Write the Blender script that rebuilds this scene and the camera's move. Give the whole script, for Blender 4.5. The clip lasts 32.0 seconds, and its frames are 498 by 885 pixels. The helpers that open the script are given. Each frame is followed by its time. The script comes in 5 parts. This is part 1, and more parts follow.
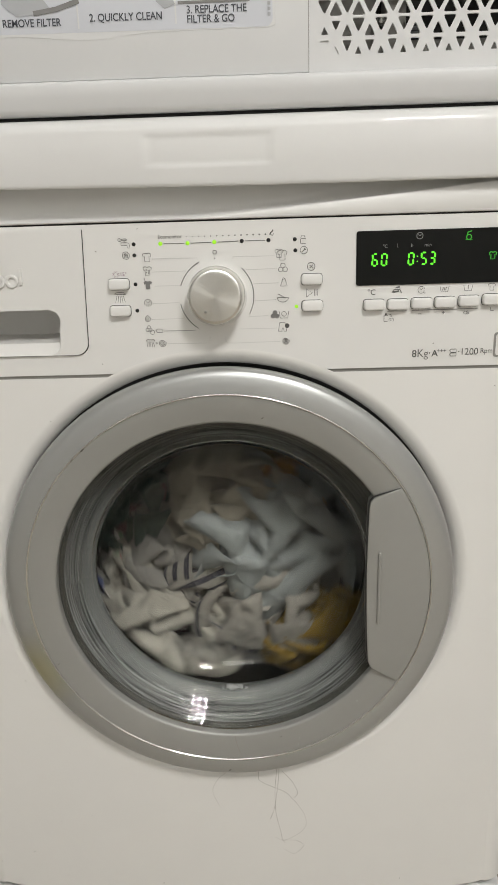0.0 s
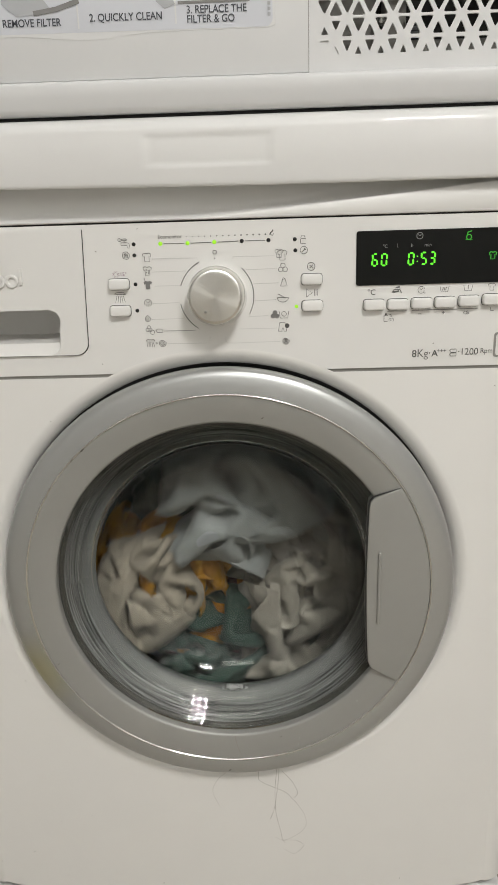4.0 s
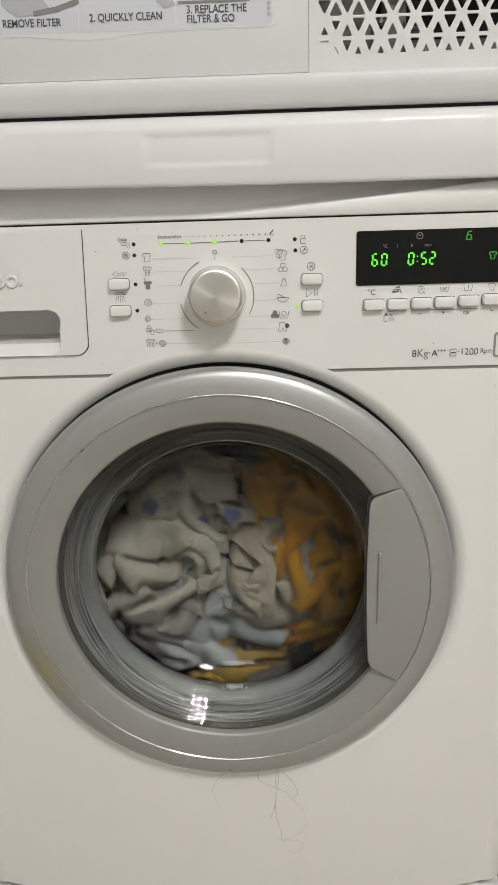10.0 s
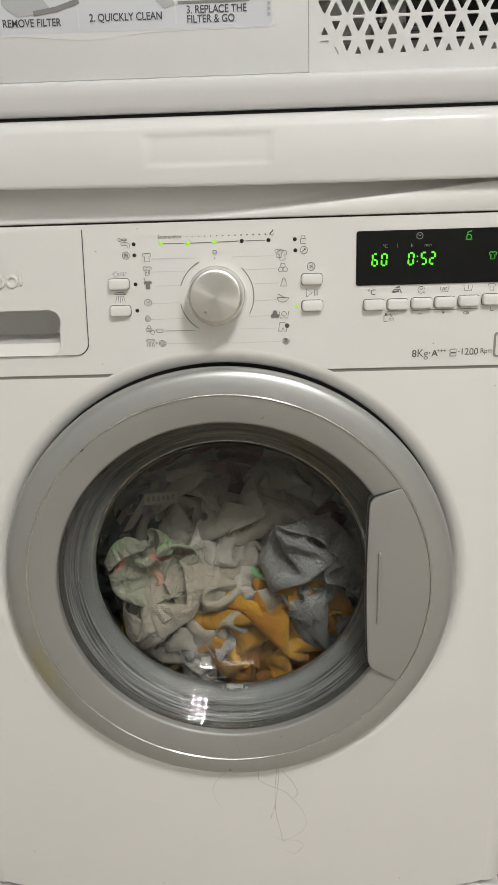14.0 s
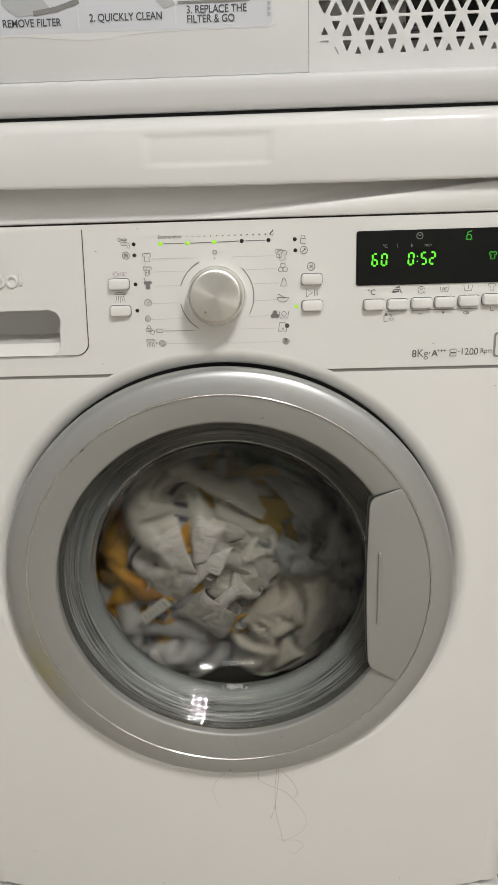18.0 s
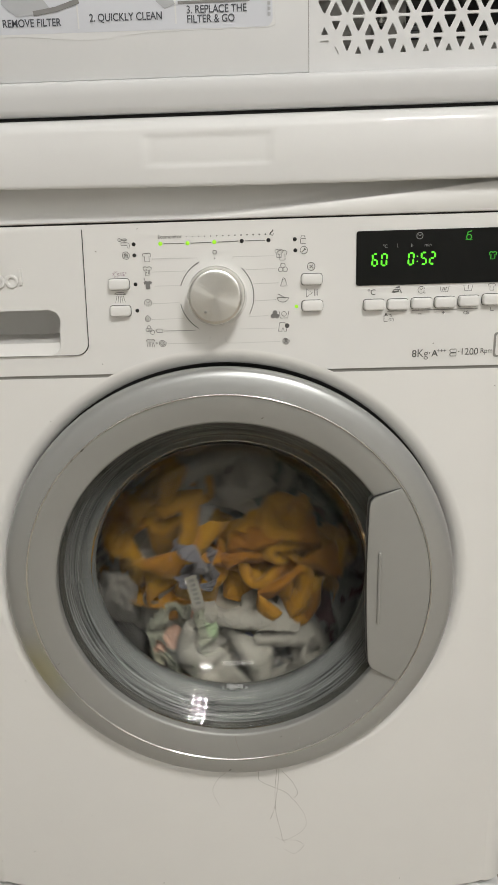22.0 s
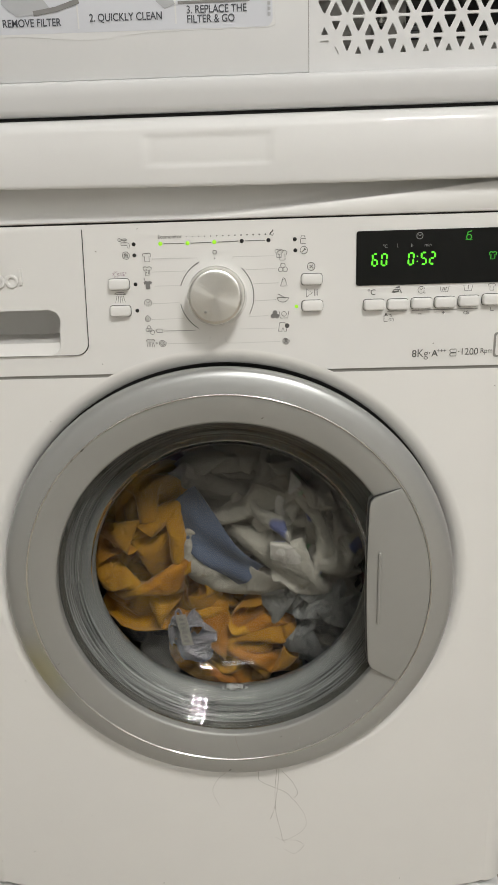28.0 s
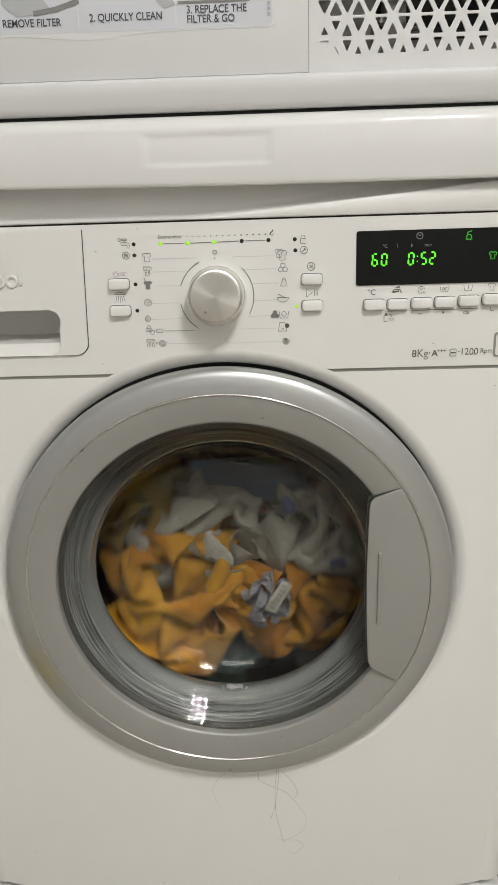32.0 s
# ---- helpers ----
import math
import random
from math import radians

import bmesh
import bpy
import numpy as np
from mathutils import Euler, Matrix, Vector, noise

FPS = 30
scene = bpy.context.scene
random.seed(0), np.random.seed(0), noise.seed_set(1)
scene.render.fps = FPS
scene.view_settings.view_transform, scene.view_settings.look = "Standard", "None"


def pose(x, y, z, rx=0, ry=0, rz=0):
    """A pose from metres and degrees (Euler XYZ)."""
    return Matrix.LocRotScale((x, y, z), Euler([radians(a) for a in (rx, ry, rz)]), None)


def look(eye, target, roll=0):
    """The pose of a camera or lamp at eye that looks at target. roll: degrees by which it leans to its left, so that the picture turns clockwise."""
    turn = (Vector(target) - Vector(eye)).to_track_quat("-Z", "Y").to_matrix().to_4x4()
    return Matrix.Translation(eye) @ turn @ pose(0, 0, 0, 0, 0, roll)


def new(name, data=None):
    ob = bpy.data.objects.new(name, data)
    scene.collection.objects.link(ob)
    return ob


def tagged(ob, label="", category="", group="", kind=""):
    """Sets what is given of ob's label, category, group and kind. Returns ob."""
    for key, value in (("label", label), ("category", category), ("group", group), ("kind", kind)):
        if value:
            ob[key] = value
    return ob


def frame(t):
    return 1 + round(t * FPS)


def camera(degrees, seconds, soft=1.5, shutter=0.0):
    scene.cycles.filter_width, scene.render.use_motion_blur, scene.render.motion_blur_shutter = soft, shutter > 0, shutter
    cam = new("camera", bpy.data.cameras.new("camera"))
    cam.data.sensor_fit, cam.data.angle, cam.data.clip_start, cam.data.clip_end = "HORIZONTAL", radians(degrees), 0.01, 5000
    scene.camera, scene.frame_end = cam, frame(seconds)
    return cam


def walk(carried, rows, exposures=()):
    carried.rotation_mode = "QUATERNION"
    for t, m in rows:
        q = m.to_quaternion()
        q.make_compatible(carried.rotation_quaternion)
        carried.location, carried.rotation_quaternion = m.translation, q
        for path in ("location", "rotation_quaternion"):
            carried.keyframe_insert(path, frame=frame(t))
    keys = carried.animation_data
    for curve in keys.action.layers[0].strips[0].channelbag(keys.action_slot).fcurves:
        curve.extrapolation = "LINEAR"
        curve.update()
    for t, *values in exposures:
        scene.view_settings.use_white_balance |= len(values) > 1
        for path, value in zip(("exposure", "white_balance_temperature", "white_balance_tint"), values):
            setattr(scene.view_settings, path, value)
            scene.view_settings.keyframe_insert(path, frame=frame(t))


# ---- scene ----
cam = camera(38.047, 32.0, shutter=0.28)
EYE = (0.0462, -0.6814, 0.8168)
walk(cam, [(0.0, look(EYE, (0.0159, 0.2751, 0.5267), -1.749)), (32.0, look(EYE, (0.0159, 0.2751, 0.5267), -1.749))], [(0.0, 0.0), (32.0, 0.0)])

# ---- light ----
world = bpy.data.worlds.new("room_dark")
scene.world = world
world.use_nodes = True
world.node_tree.nodes["Background"].inputs[0].default_value = (0.9, 0.95, 1.0, 1)
world.node_tree.nodes["Background"].inputs[1].default_value = 0.02


# the louvred ceiling lamp's cells glow (see ceiling_lamp); an unseen panel adds fill
LAMP = (0.84, -1.88)
FILL_PANEL_AT = (-0.35, -2.55)

# ---- materials ----


def material(name, color, rough=0.5, metal=0.0, vary=0.06, grain=60.0, bump=0.0, bump_scale=400.0, coat=0.0, spec=0.5, sheen=0.0, second=None, coat_rough=0.12):
    """A surface with two scales of tone and an optional fine relief."""
    m = bpy.data.materials.new(name)
    m.use_nodes = True
    nt = m.node_tree
    b = nt.nodes["Principled BSDF"]
    b.inputs["Roughness"].default_value = rough
    b.inputs["Metallic"].default_value = metal
    b.inputs["Coat Weight"].default_value = coat
    b.inputs["Coat Roughness"].default_value = coat_rough
    b.inputs["Specular IOR Level"].default_value = spec
    b.inputs["Sheen Weight"].default_value = sheen
    tex = nt.nodes.new("ShaderNodeTexCoord")
    n1 = nt.nodes.new("ShaderNodeTexNoise")
    n1.inputs["Scale"].default_value, n1.inputs["Detail"].default_value = grain * 0.12, 4
    n2 = nt.nodes.new("ShaderNodeTexNoise")
    n2.inputs["Scale"].default_value, n2.inputs["Detail"].default_value = grain, 3
    mix = nt.nodes.new("ShaderNodeMath")
    mix.operation = "MULTIPLY_ADD"
    mix.inputs[1].default_value = 0.35
    ramp = nt.nodes.new("ShaderNodeValToRGB")
    e = ramp.color_ramp.elements
    e[0].position, e[1].position = 0.35, 0.95
    e[0].color = (*[c * (1 - vary) for c in color], 1)
    e[1].color = (*(second or [min(1, c * (1 + vary)) for c in color]), 1)
    for n in (n1, n2):
        nt.links.new(tex.outputs["Object"], n.inputs["Vector"])
    nt.links.new(n2.outputs[0], mix.inputs[0])
    nt.links.new(n1.outputs[0], mix.inputs[2])
    nt.links.new(mix.outputs[0], ramp.inputs[0])
    nt.links.new(ramp.outputs[0], b.inputs["Base Color"])
    if bump:
        n3 = nt.nodes.new("ShaderNodeTexNoise")
        n3.inputs["Scale"].default_value, n3.inputs["Detail"].default_value = bump_scale, 2
        bp = nt.nodes.new("ShaderNodeBump")
        bp.inputs["Strength"].default_value, bp.inputs["Distance"].default_value = bump, 0.001
        nt.links.new(tex.outputs["Object"], n3.inputs["Vector"])
        nt.links.new(n3.outputs[0], bp.inputs["Height"])
        nt.links.new(bp.outputs[0], b.inputs["Normal"])
    return m


def glow(name, color, strength):
    m = bpy.data.materials.new(name)
    m.use_nodes = True
    b = m.node_tree.nodes["Principled BSDF"]
    b.inputs["Base Color"].default_value = (*[c * 0.3 for c in color], 1)
    b.inputs["Emission Color"].default_value = (*color, 1)
    b.inputs["Emission Strength"].default_value = strength
    return m


def glass_material(name, tint, rough=0.0):
    m = bpy.data.materials.new(name)
    m.use_nodes = True
    b = m.node_tree.nodes["Principled BSDF"]
    b.inputs["Base Color"].default_value = (*tint, 1)
    b.inputs["Transmission Weight"].default_value = 1.0
    b.inputs["Roughness"].default_value = rough
    b.inputs["IOR"].default_value = 1.38
    return m


ENAMEL = material("white_enamel", (0.80, 0.79, 0.765), 0.32, vary=0.02, grain=25, coat=0.2)
PLASTIC = material("white_plastic", (0.765, 0.758, 0.738), 0.42, vary=0.02, grain=40, bump=0.02, bump_scale=1500)
DRYER_WHITE = material("dryer_white", (0.67, 0.672, 0.672), 0.45, vary=0.02, grain=40, bump=0.02, bump_scale=1500)
SHELF_WHITE = material("glossy_white", (0.735, 0.732, 0.722), 0.50, vary=0.015, grain=30, coat=0.5, coat_rough=0.06)
SILVER = material("silver_paint", (0.47, 0.478, 0.472), 0.33, metal=0.65, vary=0.03, grain=120, bump=0.03, bump_scale=3000)
SILVER_FLAT = material("satin_silver_plastic", (0.352, 0.351, 0.332), 0.45, metal=0.35, vary=0.03, grain=120, bump=0.03, bump_scale=3000)
nt = SILVER.node_tree                  # a yellow reflection painted into the colour low on the ring
b = nt.nodes["Principled BSDF"]
place = nt.nodes.new("ShaderNodeTexCoord")
shift = nt.nodes.new("ShaderNodeVectorMath")
shift.operation = "SUBTRACT"
shift.inputs[1].default_value = (-0.2136, -0.004, 0.3616)
away = nt.nodes.new("ShaderNodeVectorMath")
away.operation = "LENGTH"
soft = nt.nodes.new("ShaderNodeMapRange")
soft.interpolation_type = "SMOOTHSTEP"
soft.inputs[1].default_value, soft.inputs[2].default_value, soft.inputs[3].default_value, soft.inputs[4].default_value = 0.0, 0.062, 0.75, 0.0
yellow = nt.nodes.new("ShaderNodeMix")
yellow.data_type = "RGBA"
yellow.inputs["B"].default_value = (0.46, 0.43, 0.20, 1)
nt.links.new(place.outputs["Object"], shift.inputs[0])
nt.links.new(shift.outputs[0], away.inputs[0])
nt.links.new(away.outputs["Value"], soft.inputs[0])
nt.links.new(soft.outputs[0], yellow.inputs["Factor"])
nt.links.new(b.inputs["Base Color"].links[0].from_socket, yellow.inputs["A"])
nt.links.new(yellow.outputs["Result"], b.inputs["Base Color"])
CHROME = material("bright_trim", (0.75, 0.75, 0.74), 0.15, metal=1.0, vary=0.02)
ALU = material("brushed_aluminium", (0.76, 0.75, 0.715), 0.27, metal=1.0, vary=0.10, grain=260)
nt = ALU.node_tree                     # brush marks run round the axis
spin = nt.nodes.new("ShaderNodeTangent")
spin.direction_type, spin.axis = "RADIAL", "Y"
nt.nodes["Principled BSDF"].inputs["Anisotropic"].default_value = 0.85
nt.links.new(spin.outputs[0], nt.nodes["Principled BSDF"].inputs["Tangent"])
BLACK = material("black_gap", (0.012, 0.012, 0.012), 0.7, vary=0.1)
DISPLAY = material("black_display", (0.006, 0.0065, 0.006), 0.10, vary=0.1, spec=0.22)
INK = material("grey_ink", (0.11, 0.107, 0.104), 0.6, vary=0.05)
INK_SOFT = material("soft_grey_ink", (0.22, 0.215, 0.21), 0.6, vary=0.05)
INK_LIGHT = material("pale_display_print", (0.24, 0.25, 0.24), 0.6, vary=0.05)
RUBBER = material("grey_rubber", (0.105, 0.110, 0.116), 0.30, vary=0.12, grain=80)
RUBBER_PALE = material("pale_grey_rubber", (0.170, 0.178, 0.186), 0.32, vary=0.10, grain=70)
nt = RUBBER.node_tree                  # ribs in rings of lighter and darker grey: the glass's refracted streaks, painted in
b = nt.nodes["Principled BSDF"]
place = nt.nodes.new("ShaderNodeTexCoord")
parts = nt.nodes.new("ShaderNodeSeparateXYZ")
nt.links.new(place.outputs["Object"], parts.inputs[0])


def reckon(tree, op, a, bb):
    n = tree.nodes.new("ShaderNodeMath")
    n.operation = op
    for k, v in enumerate((a, bb)):
        if isinstance(v, (int, float)):
            n.inputs[k].default_value = v
        else:
            tree.links.new(v, n.inputs[k])
    return n.outputs[0]


up_from_axis = reckon(nt, "SUBTRACT", parts.outputs["Z"], 0.4558)
radius = reckon(nt, "SQRT", reckon(nt, "ADD", reckon(nt, "POWER", reckon(nt, "ABSOLUTE", parts.outputs["X"], 0), 2), reckon(nt, "POWER", reckon(nt, "ABSOLUTE", up_from_axis, 0), 2)), 0)
angle = reckon(nt, "ARCTAN2", up_from_axis, parts.outputs["X"])
polar = nt.nodes.new("ShaderNodeCombineXYZ")
nt.links.new(reckon(nt, "MULTIPLY", radius, 900.0), polar.inputs[0])
nt.links.new(reckon(nt, "MULTIPLY", angle, 1.6), polar.inputs[1])
rings = nt.nodes.new("ShaderNodeTexNoise")
rings.inputs["Scale"].default_value, rings.inputs["Detail"].default_value = 1.0, 4
nt.links.new(polar.outputs[0], rings.inputs["Vector"])
tone = nt.nodes.new("ShaderNodeValToRGB")
tone.color_ramp.elements[0].position, tone.color_ramp.elements[1].position = 0.36, 0.68
tone.color_ramp.elements[0].color = (0.030, 0.032, 0.034, 1)
tone.color_ramp.elements[1].color = (0.300, 0.312, 0.325, 1)
nt.links.new(rings.outputs[0], tone.inputs[0])
nt.links.new(tone.outputs[0], b.inputs["Base Color"])
RUBBER_AND_GAP_SHADE = material("dark_rubber_and_gap_shade", (0.05, 0.05, 0.048), 0.5, vary=0.15, grain=80)
# darker than bare steel: the shade inside the drum is put into its colour
STEEL_SHADED = material("shaded_drum_steel", (0.12, 0.115, 0.115), 0.34, metal=1.0, vary=0.08, grain=60)
DARK_PLASTIC = material("dark_plastic", (0.035, 0.034, 0.033), 0.5, vary=0.15)
MID_PLASTIC = material("grey_plastic", (0.30, 0.29, 0.27), 0.5, vary=0.05)
LIFTER = material("dark_grey_plastic", (0.085, 0.083, 0.080), 0.45, vary=0.08)
STICKER = material("sticker_paper", (0.60, 0.615, 0.66), 0.35, vary=0.03, grain=30)
STICKER_GREY = material("sticker_grey", (0.42, 0.43, 0.45), 0.4, vary=0.1, grain=40)
STICKER_DARK = material("sticker_dark", (0.06, 0.065, 0.08), 0.45, vary=0.05)
FLOOR_M = material("floor_tile", (0.36, 0.32, 0.262), 0.5, vary=0.08, grain=15)
WALL_M = material("wall_paint", (0.42, 0.415, 0.40), 0.8, vary=0.03, grain=12, bump=0.05, bump_scale=200)
WALL_BOUNCE = material("white_bounce_paint", (0.74, 0.735, 0.72), 0.8, vary=0.03, grain=12, bump=0.05, bump_scale=200)
CEIL_M = material("ceiling_paint", (0.70, 0.70, 0.685), 0.85, vary=0.02, grain=12)
HAIR = material("dark_hair", (0.30, 0.27, 0.25), 0.6, vary=0.1)
RESIDUE = material("brown_residue", (0.085, 0.062, 0.030), 0.55, vary=0.5, grain=400)
NAVY = (0.035, 0.042, 0.070)
DIRT = material("dirt_speck", (0.13, 0.115, 0.085), 0.8, vary=0.2)
SCUFF = material("scuff_mark", (0.07, 0.062, 0.05), 0.7, vary=0.3)
FOAM = material("white_foam", (0.48, 0.49, 0.49), 0.4, vary=0.05, grain=200)
LED_LIME = glow("led_lime", (0.45, 1.0, 0.03), 0.62)
DIGIT = glow("digit_green", (0.14, 1.0, 0.03), 1.05)
DIGIT_DIM = glow("digit_dim", (0.05, 0.55, 0.03), 0.5)
LAMP_GLOW = glow("lamp_glow", (1.0, 0.985, 0.952), 258.0)
FILL_GLOW = glow("fill_panel_glow", (1.0, 0.985, 0.952), 4.6)
GLASS = glass_material("clear_glass", (0.69, 0.69, 0.65))
PURPLE_INK = material("purple_ink", (0.20, 0.07, 0.13), 0.6)

# ---- mesh helpers ----


def part(name, bm, mat, parent, label="", smooth=False):
    """Links a bmesh as one mesh object under a thing or a part."""
    me = bpy.data.meshes.new(name)
    bmesh.ops.recalc_face_normals(bm, faces=bm.faces)
    bm.to_mesh(me)
    bm.free()
    me.materials.append(mat)
    if smooth:
        me.polygons.foreach_set("use_smooth", [True] * len(me.polygons))
    ob = new(name, me)
    ob.parent = parent
    if label:
        ob["label"] = label
    return ob


def sharp(ob, degrees=35):
    """Smooth shading that keeps the hard edges."""
    me = ob.data
    me.polygons.foreach_set("use_smooth", [True] * len(me.polygons))
    me.set_sharp_from_angle(angle=radians(degrees))
    return ob


def thing(name, x, y, z, label, category, group="", kind=""):
    ob = new(name)
    ob.location = (x, y, z)
    bpy.context.view_layer.update()
    return tagged(ob, label, category, group, kind)


def box(x0, x1, y0, y1, z0, z1, bevel=0.0, seg=2, bm=None):
    bm = bm or bmesh.new()
    out = bmesh.ops.create_cube(bm, size=1)
    for v in out["verts"]:
        v.co = Vector((x0 + (x1 - x0) * (v.co.x + 0.5), y0 + (y1 - y0) * (v.co.y + 0.5), z0 + (z1 - z0) * (v.co.z + 0.5)))
    if bevel:
        edges = list({e for v in out["verts"] for e in v.link_edges})
        bmesh.ops.bevel(bm, geom=edges, offset=bevel, segments=seg, profile=0.5, affect="EDGES")
    return bm


def revolve(profile, cx, cz, seg=128, bm=None, close=False):
    """Turns (radius, y) pairs about an axis along y through (cx, cz)."""
    bm = bm or bmesh.new()
    rings = []
    for r, y in profile:
        if r < 1e-6:
            rings.append([bm.verts.new((cx, y, cz))])
        else:
            rings.append([bm.verts.new((cx + r * math.cos(2 * math.pi * i / seg), y, cz + r * math.sin(2 * math.pi * i / seg))) for i in range(seg)])
    pairs = list(zip(rings, rings[1:])) + ([(rings[-1], rings[0])] if close else [])
    for a, b in pairs:
        for i in range(seg):
            j = (i + 1) % seg
            quad = [a[i % len(a)], a[j % len(a)], b[j % len(b)], b[i % len(b)]]
            quad = list(dict.fromkeys(quad))
            if len(quad) > 2:
                bm.faces.new(quad)
    return bm


def slab(outline, y0, y1, bevel=0.0, bm=None):
    """A closed outline of (x, z) made into a plate from y0 (front) to y1."""
    bm = bm or bmesh.new()
    front = [bm.verts.new((x, y0, z)) for x, z in outline]
    f = bm.faces.new(front)
    out = bmesh.ops.extrude_face_region(bm, geom=[f])
    for v in out["geom"]:
        if isinstance(v, bmesh.types.BMVert):
            v.co.y = y1
    if bevel:
        edges = [e for e in bm.edges if all(abs(v.co.y - y0) < 1e-7 for v in e.verts) and all(v in front for v in e.verts)]
        bmesh.ops.bevel(bm, geom=edges, offset=bevel, segments=3, profile=0.5, affect="EDGES")
    return bm


def plate(outline, holes, y0, y1):
    """A flat plate of (x, z) outline with openings through it."""
    bm = bmesh.new()
    edges = []
    for lp in (outline, *holes):
        vs = [bm.verts.new((x, y0, z)) for x, z in lp]
        edges += [bm.edges.new((vs[i], vs[(i + 1) % len(vs)])) for i in range(len(vs))]
    bmesh.ops.triangle_fill(bm, use_beauty=True, use_dissolve=False, edges=edges)
    out = bmesh.ops.extrude_face_region(bm, geom=list(bm.faces))
    for v in out["geom"]:
        if isinstance(v, bmesh.types.BMVert):
            v.co.y = y1
    return bm


def stroke(points, width, y, bm=None, depth=0.0002):
    """A flat printed line of that width through (x, z) points."""
    bm = bm or bmesh.new()
    pts = [Vector((p[0], p[1])) for p in points]
    rails = []
    for i, p in enumerate(pts):
        a, b = pts[max(0, i - 1)], pts[min(len(pts) - 1, i + 1)]
        d = (b - a).normalized()
        n = Vector((-d.y, d.x)) * width / 2
        rails.append((bm.verts.new((p.x + n.x, y, p.y + n.y)), bm.verts.new((p.x - n.x, y, p.y - n.y))))
    for (a, b), (c, d) in zip(rails, rails[1:]):
        bm.faces.new((a, b, d, c))
    return bm


def arc(cx, cz, r, a0, a1, n=16, rz=None):
    rz = rz or r
    return [(cx + r * math.cos(radians(a0 + (a1 - a0) * i / n)), cz + rz * math.sin(radians(a0 + (a1 - a0) * i / n))) for i in range(n + 1)]


def disc(cx, cz, r, y, bm=None, n=16):
    bm = bm or bmesh.new()
    bm.faces.new([bm.verts.new((x, y, z)) for x, z in arc(cx, cz, r, 0, 360 - 360 / n, n - 1)])
    return bm


def fill(points, y, bm=None):
    bm = bm or bmesh.new()
    bm.faces.new([bm.verts.new((x, y, z)) for x, z in points])
    return bm


def rounded(x0, x1, z0, z1, r, n=6):
    """The outline of a rectangle with round corners."""
    pts = []
    for cx, cz, a in ((x1 - r, z1 - r, 0), (x0 + r, z1 - r, 90), (x0 + r, z0 + r, 180), (x1 - r, z0 + r, 270)):
        pts += arc(cx, cz, r, a, a + 90, n)
    return pts


def text_part(name, words, at, height, y, mat, parent, align="LEFT", turn=0.0, stretch=1.0, bold=0.0):
    """Lettering that faces the camera's side, as a mesh."""
    cu = bpy.data.curves.new(name, "FONT")
    cu.body, cu.size, cu.align_x, cu.align_y = words, height * 1.38, align, "CENTER"
    cu.offset = bold * height
    tmp = bpy.data.objects.new(name, cu)
    me = bpy.data.meshes.new_from_object(tmp)
    bpy.data.objects.remove(tmp)
    ys = [v.co.y for v in me.vertices]
    me.transform(Matrix.Translation((0, -(min(ys) + max(ys)) / 2, 0)))
    me.transform(Matrix.Translation((at[0], y, at[1])) @ pose(0, 0, 0, 90, 0, 0) @ pose(0, 0, 0, 0, 0, turn) @ Matrix.Diagonal((stretch, 1, 1, 1)))
    me.materials.append(mat)
    ob = new(name, me)
    ob.parent = parent
    return tagged(ob, kind="stuff")


# ---- the room ----
ZD = 0.4649                   # the height at which the door and drum are drawn
SET_BACK = Matrix.Translation(EYE) @ Matrix.Scale(1.0243, 4) @ Matrix.Translation([-c for c in EYE])   # they are let 16 mm into the front
GROWN = 1.0243
CX, _, CZ = SET_BACK @ Vector((0, -0.023, ZD))   # the door's axis once let in
X0, X1, Y0, Y1, ZC = -1.5, 1.7, -2.9, 0.68, 3.05


def setting(name, bm, mat, label):
    return tagged(part(name, bm, mat, None), label, name.split("_")[0], kind="structure")


setting("floor", box(X0 - 0.1, X1 + 0.1, Y0 - 0.1, Y1 + 0.1, -0.1, 0.0), FLOOR_M, "warm beige-grey tiled laundry room floor")
setting("ceiling", box(X0 - 0.1, X1 + 0.1, Y0 - 0.1, Y1 + 0.1, ZC, ZC + 0.1), CEIL_M, "white painted laundry room ceiling")
setting("wall_north", box(X0, X1, Y1, Y1 + 0.1, 0, ZC), WALL_M, "plain grey painted wall behind the machines")
# unseen behind the camera; white only to throw fill light on the front
setting("wall_south", box(X0, X1, Y0 - 0.1, Y0, 0, ZC), WALL_BOUNCE, "unseen wall made white to bounce fill light onto the machines")
setting("wall_west", box(X0 - 0.1, X0, Y0 - 0.1, Y1 + 0.1, 0, ZC), WALL_M, "plain grey painted wall")
setting("wall_east", box(X1, X1 + 0.1, Y0 - 0.1, Y1 + 0.1, 0, ZC), WALL_M, "plain grey painted wall")


def ceiling_lamp(x, y, lit):
    lamp = thing("ceiling_lamp", x, y, ZC - 0.04, "square white ceiling lamp with a lit louvre grid", "lamp", "ceiling lamps")
    part("housing", box(-0.31, 0.31, -0.31, 0.31, 0.001, 0.039, 0.004), PLASTIC, lamp)
    for i in range(3):
        for j in range(3):
            x0, y0 = -0.245 + i * 0.195, -0.245 + j * 0.195
            bm = bmesh.new()
            bm.faces.new([bm.verts.new(p) for p in ((x0, y0, -0.001), (x0, y0 + 0.10, -0.001), (x0 + 0.09, y0 + 0.10, -0.001), (x0 + 0.09, y0, -0.001))])
            part("lit_cell", bm, lit, lamp)
    for i in range(4):
        part("louvre", box(-0.316 + i * 0.195 + (0.006 if i == 0 else 0), -0.276 + i * 0.195, -0.30, 0.30, -0.012, 0.0005), PLASTIC, lamp)
    return lamp


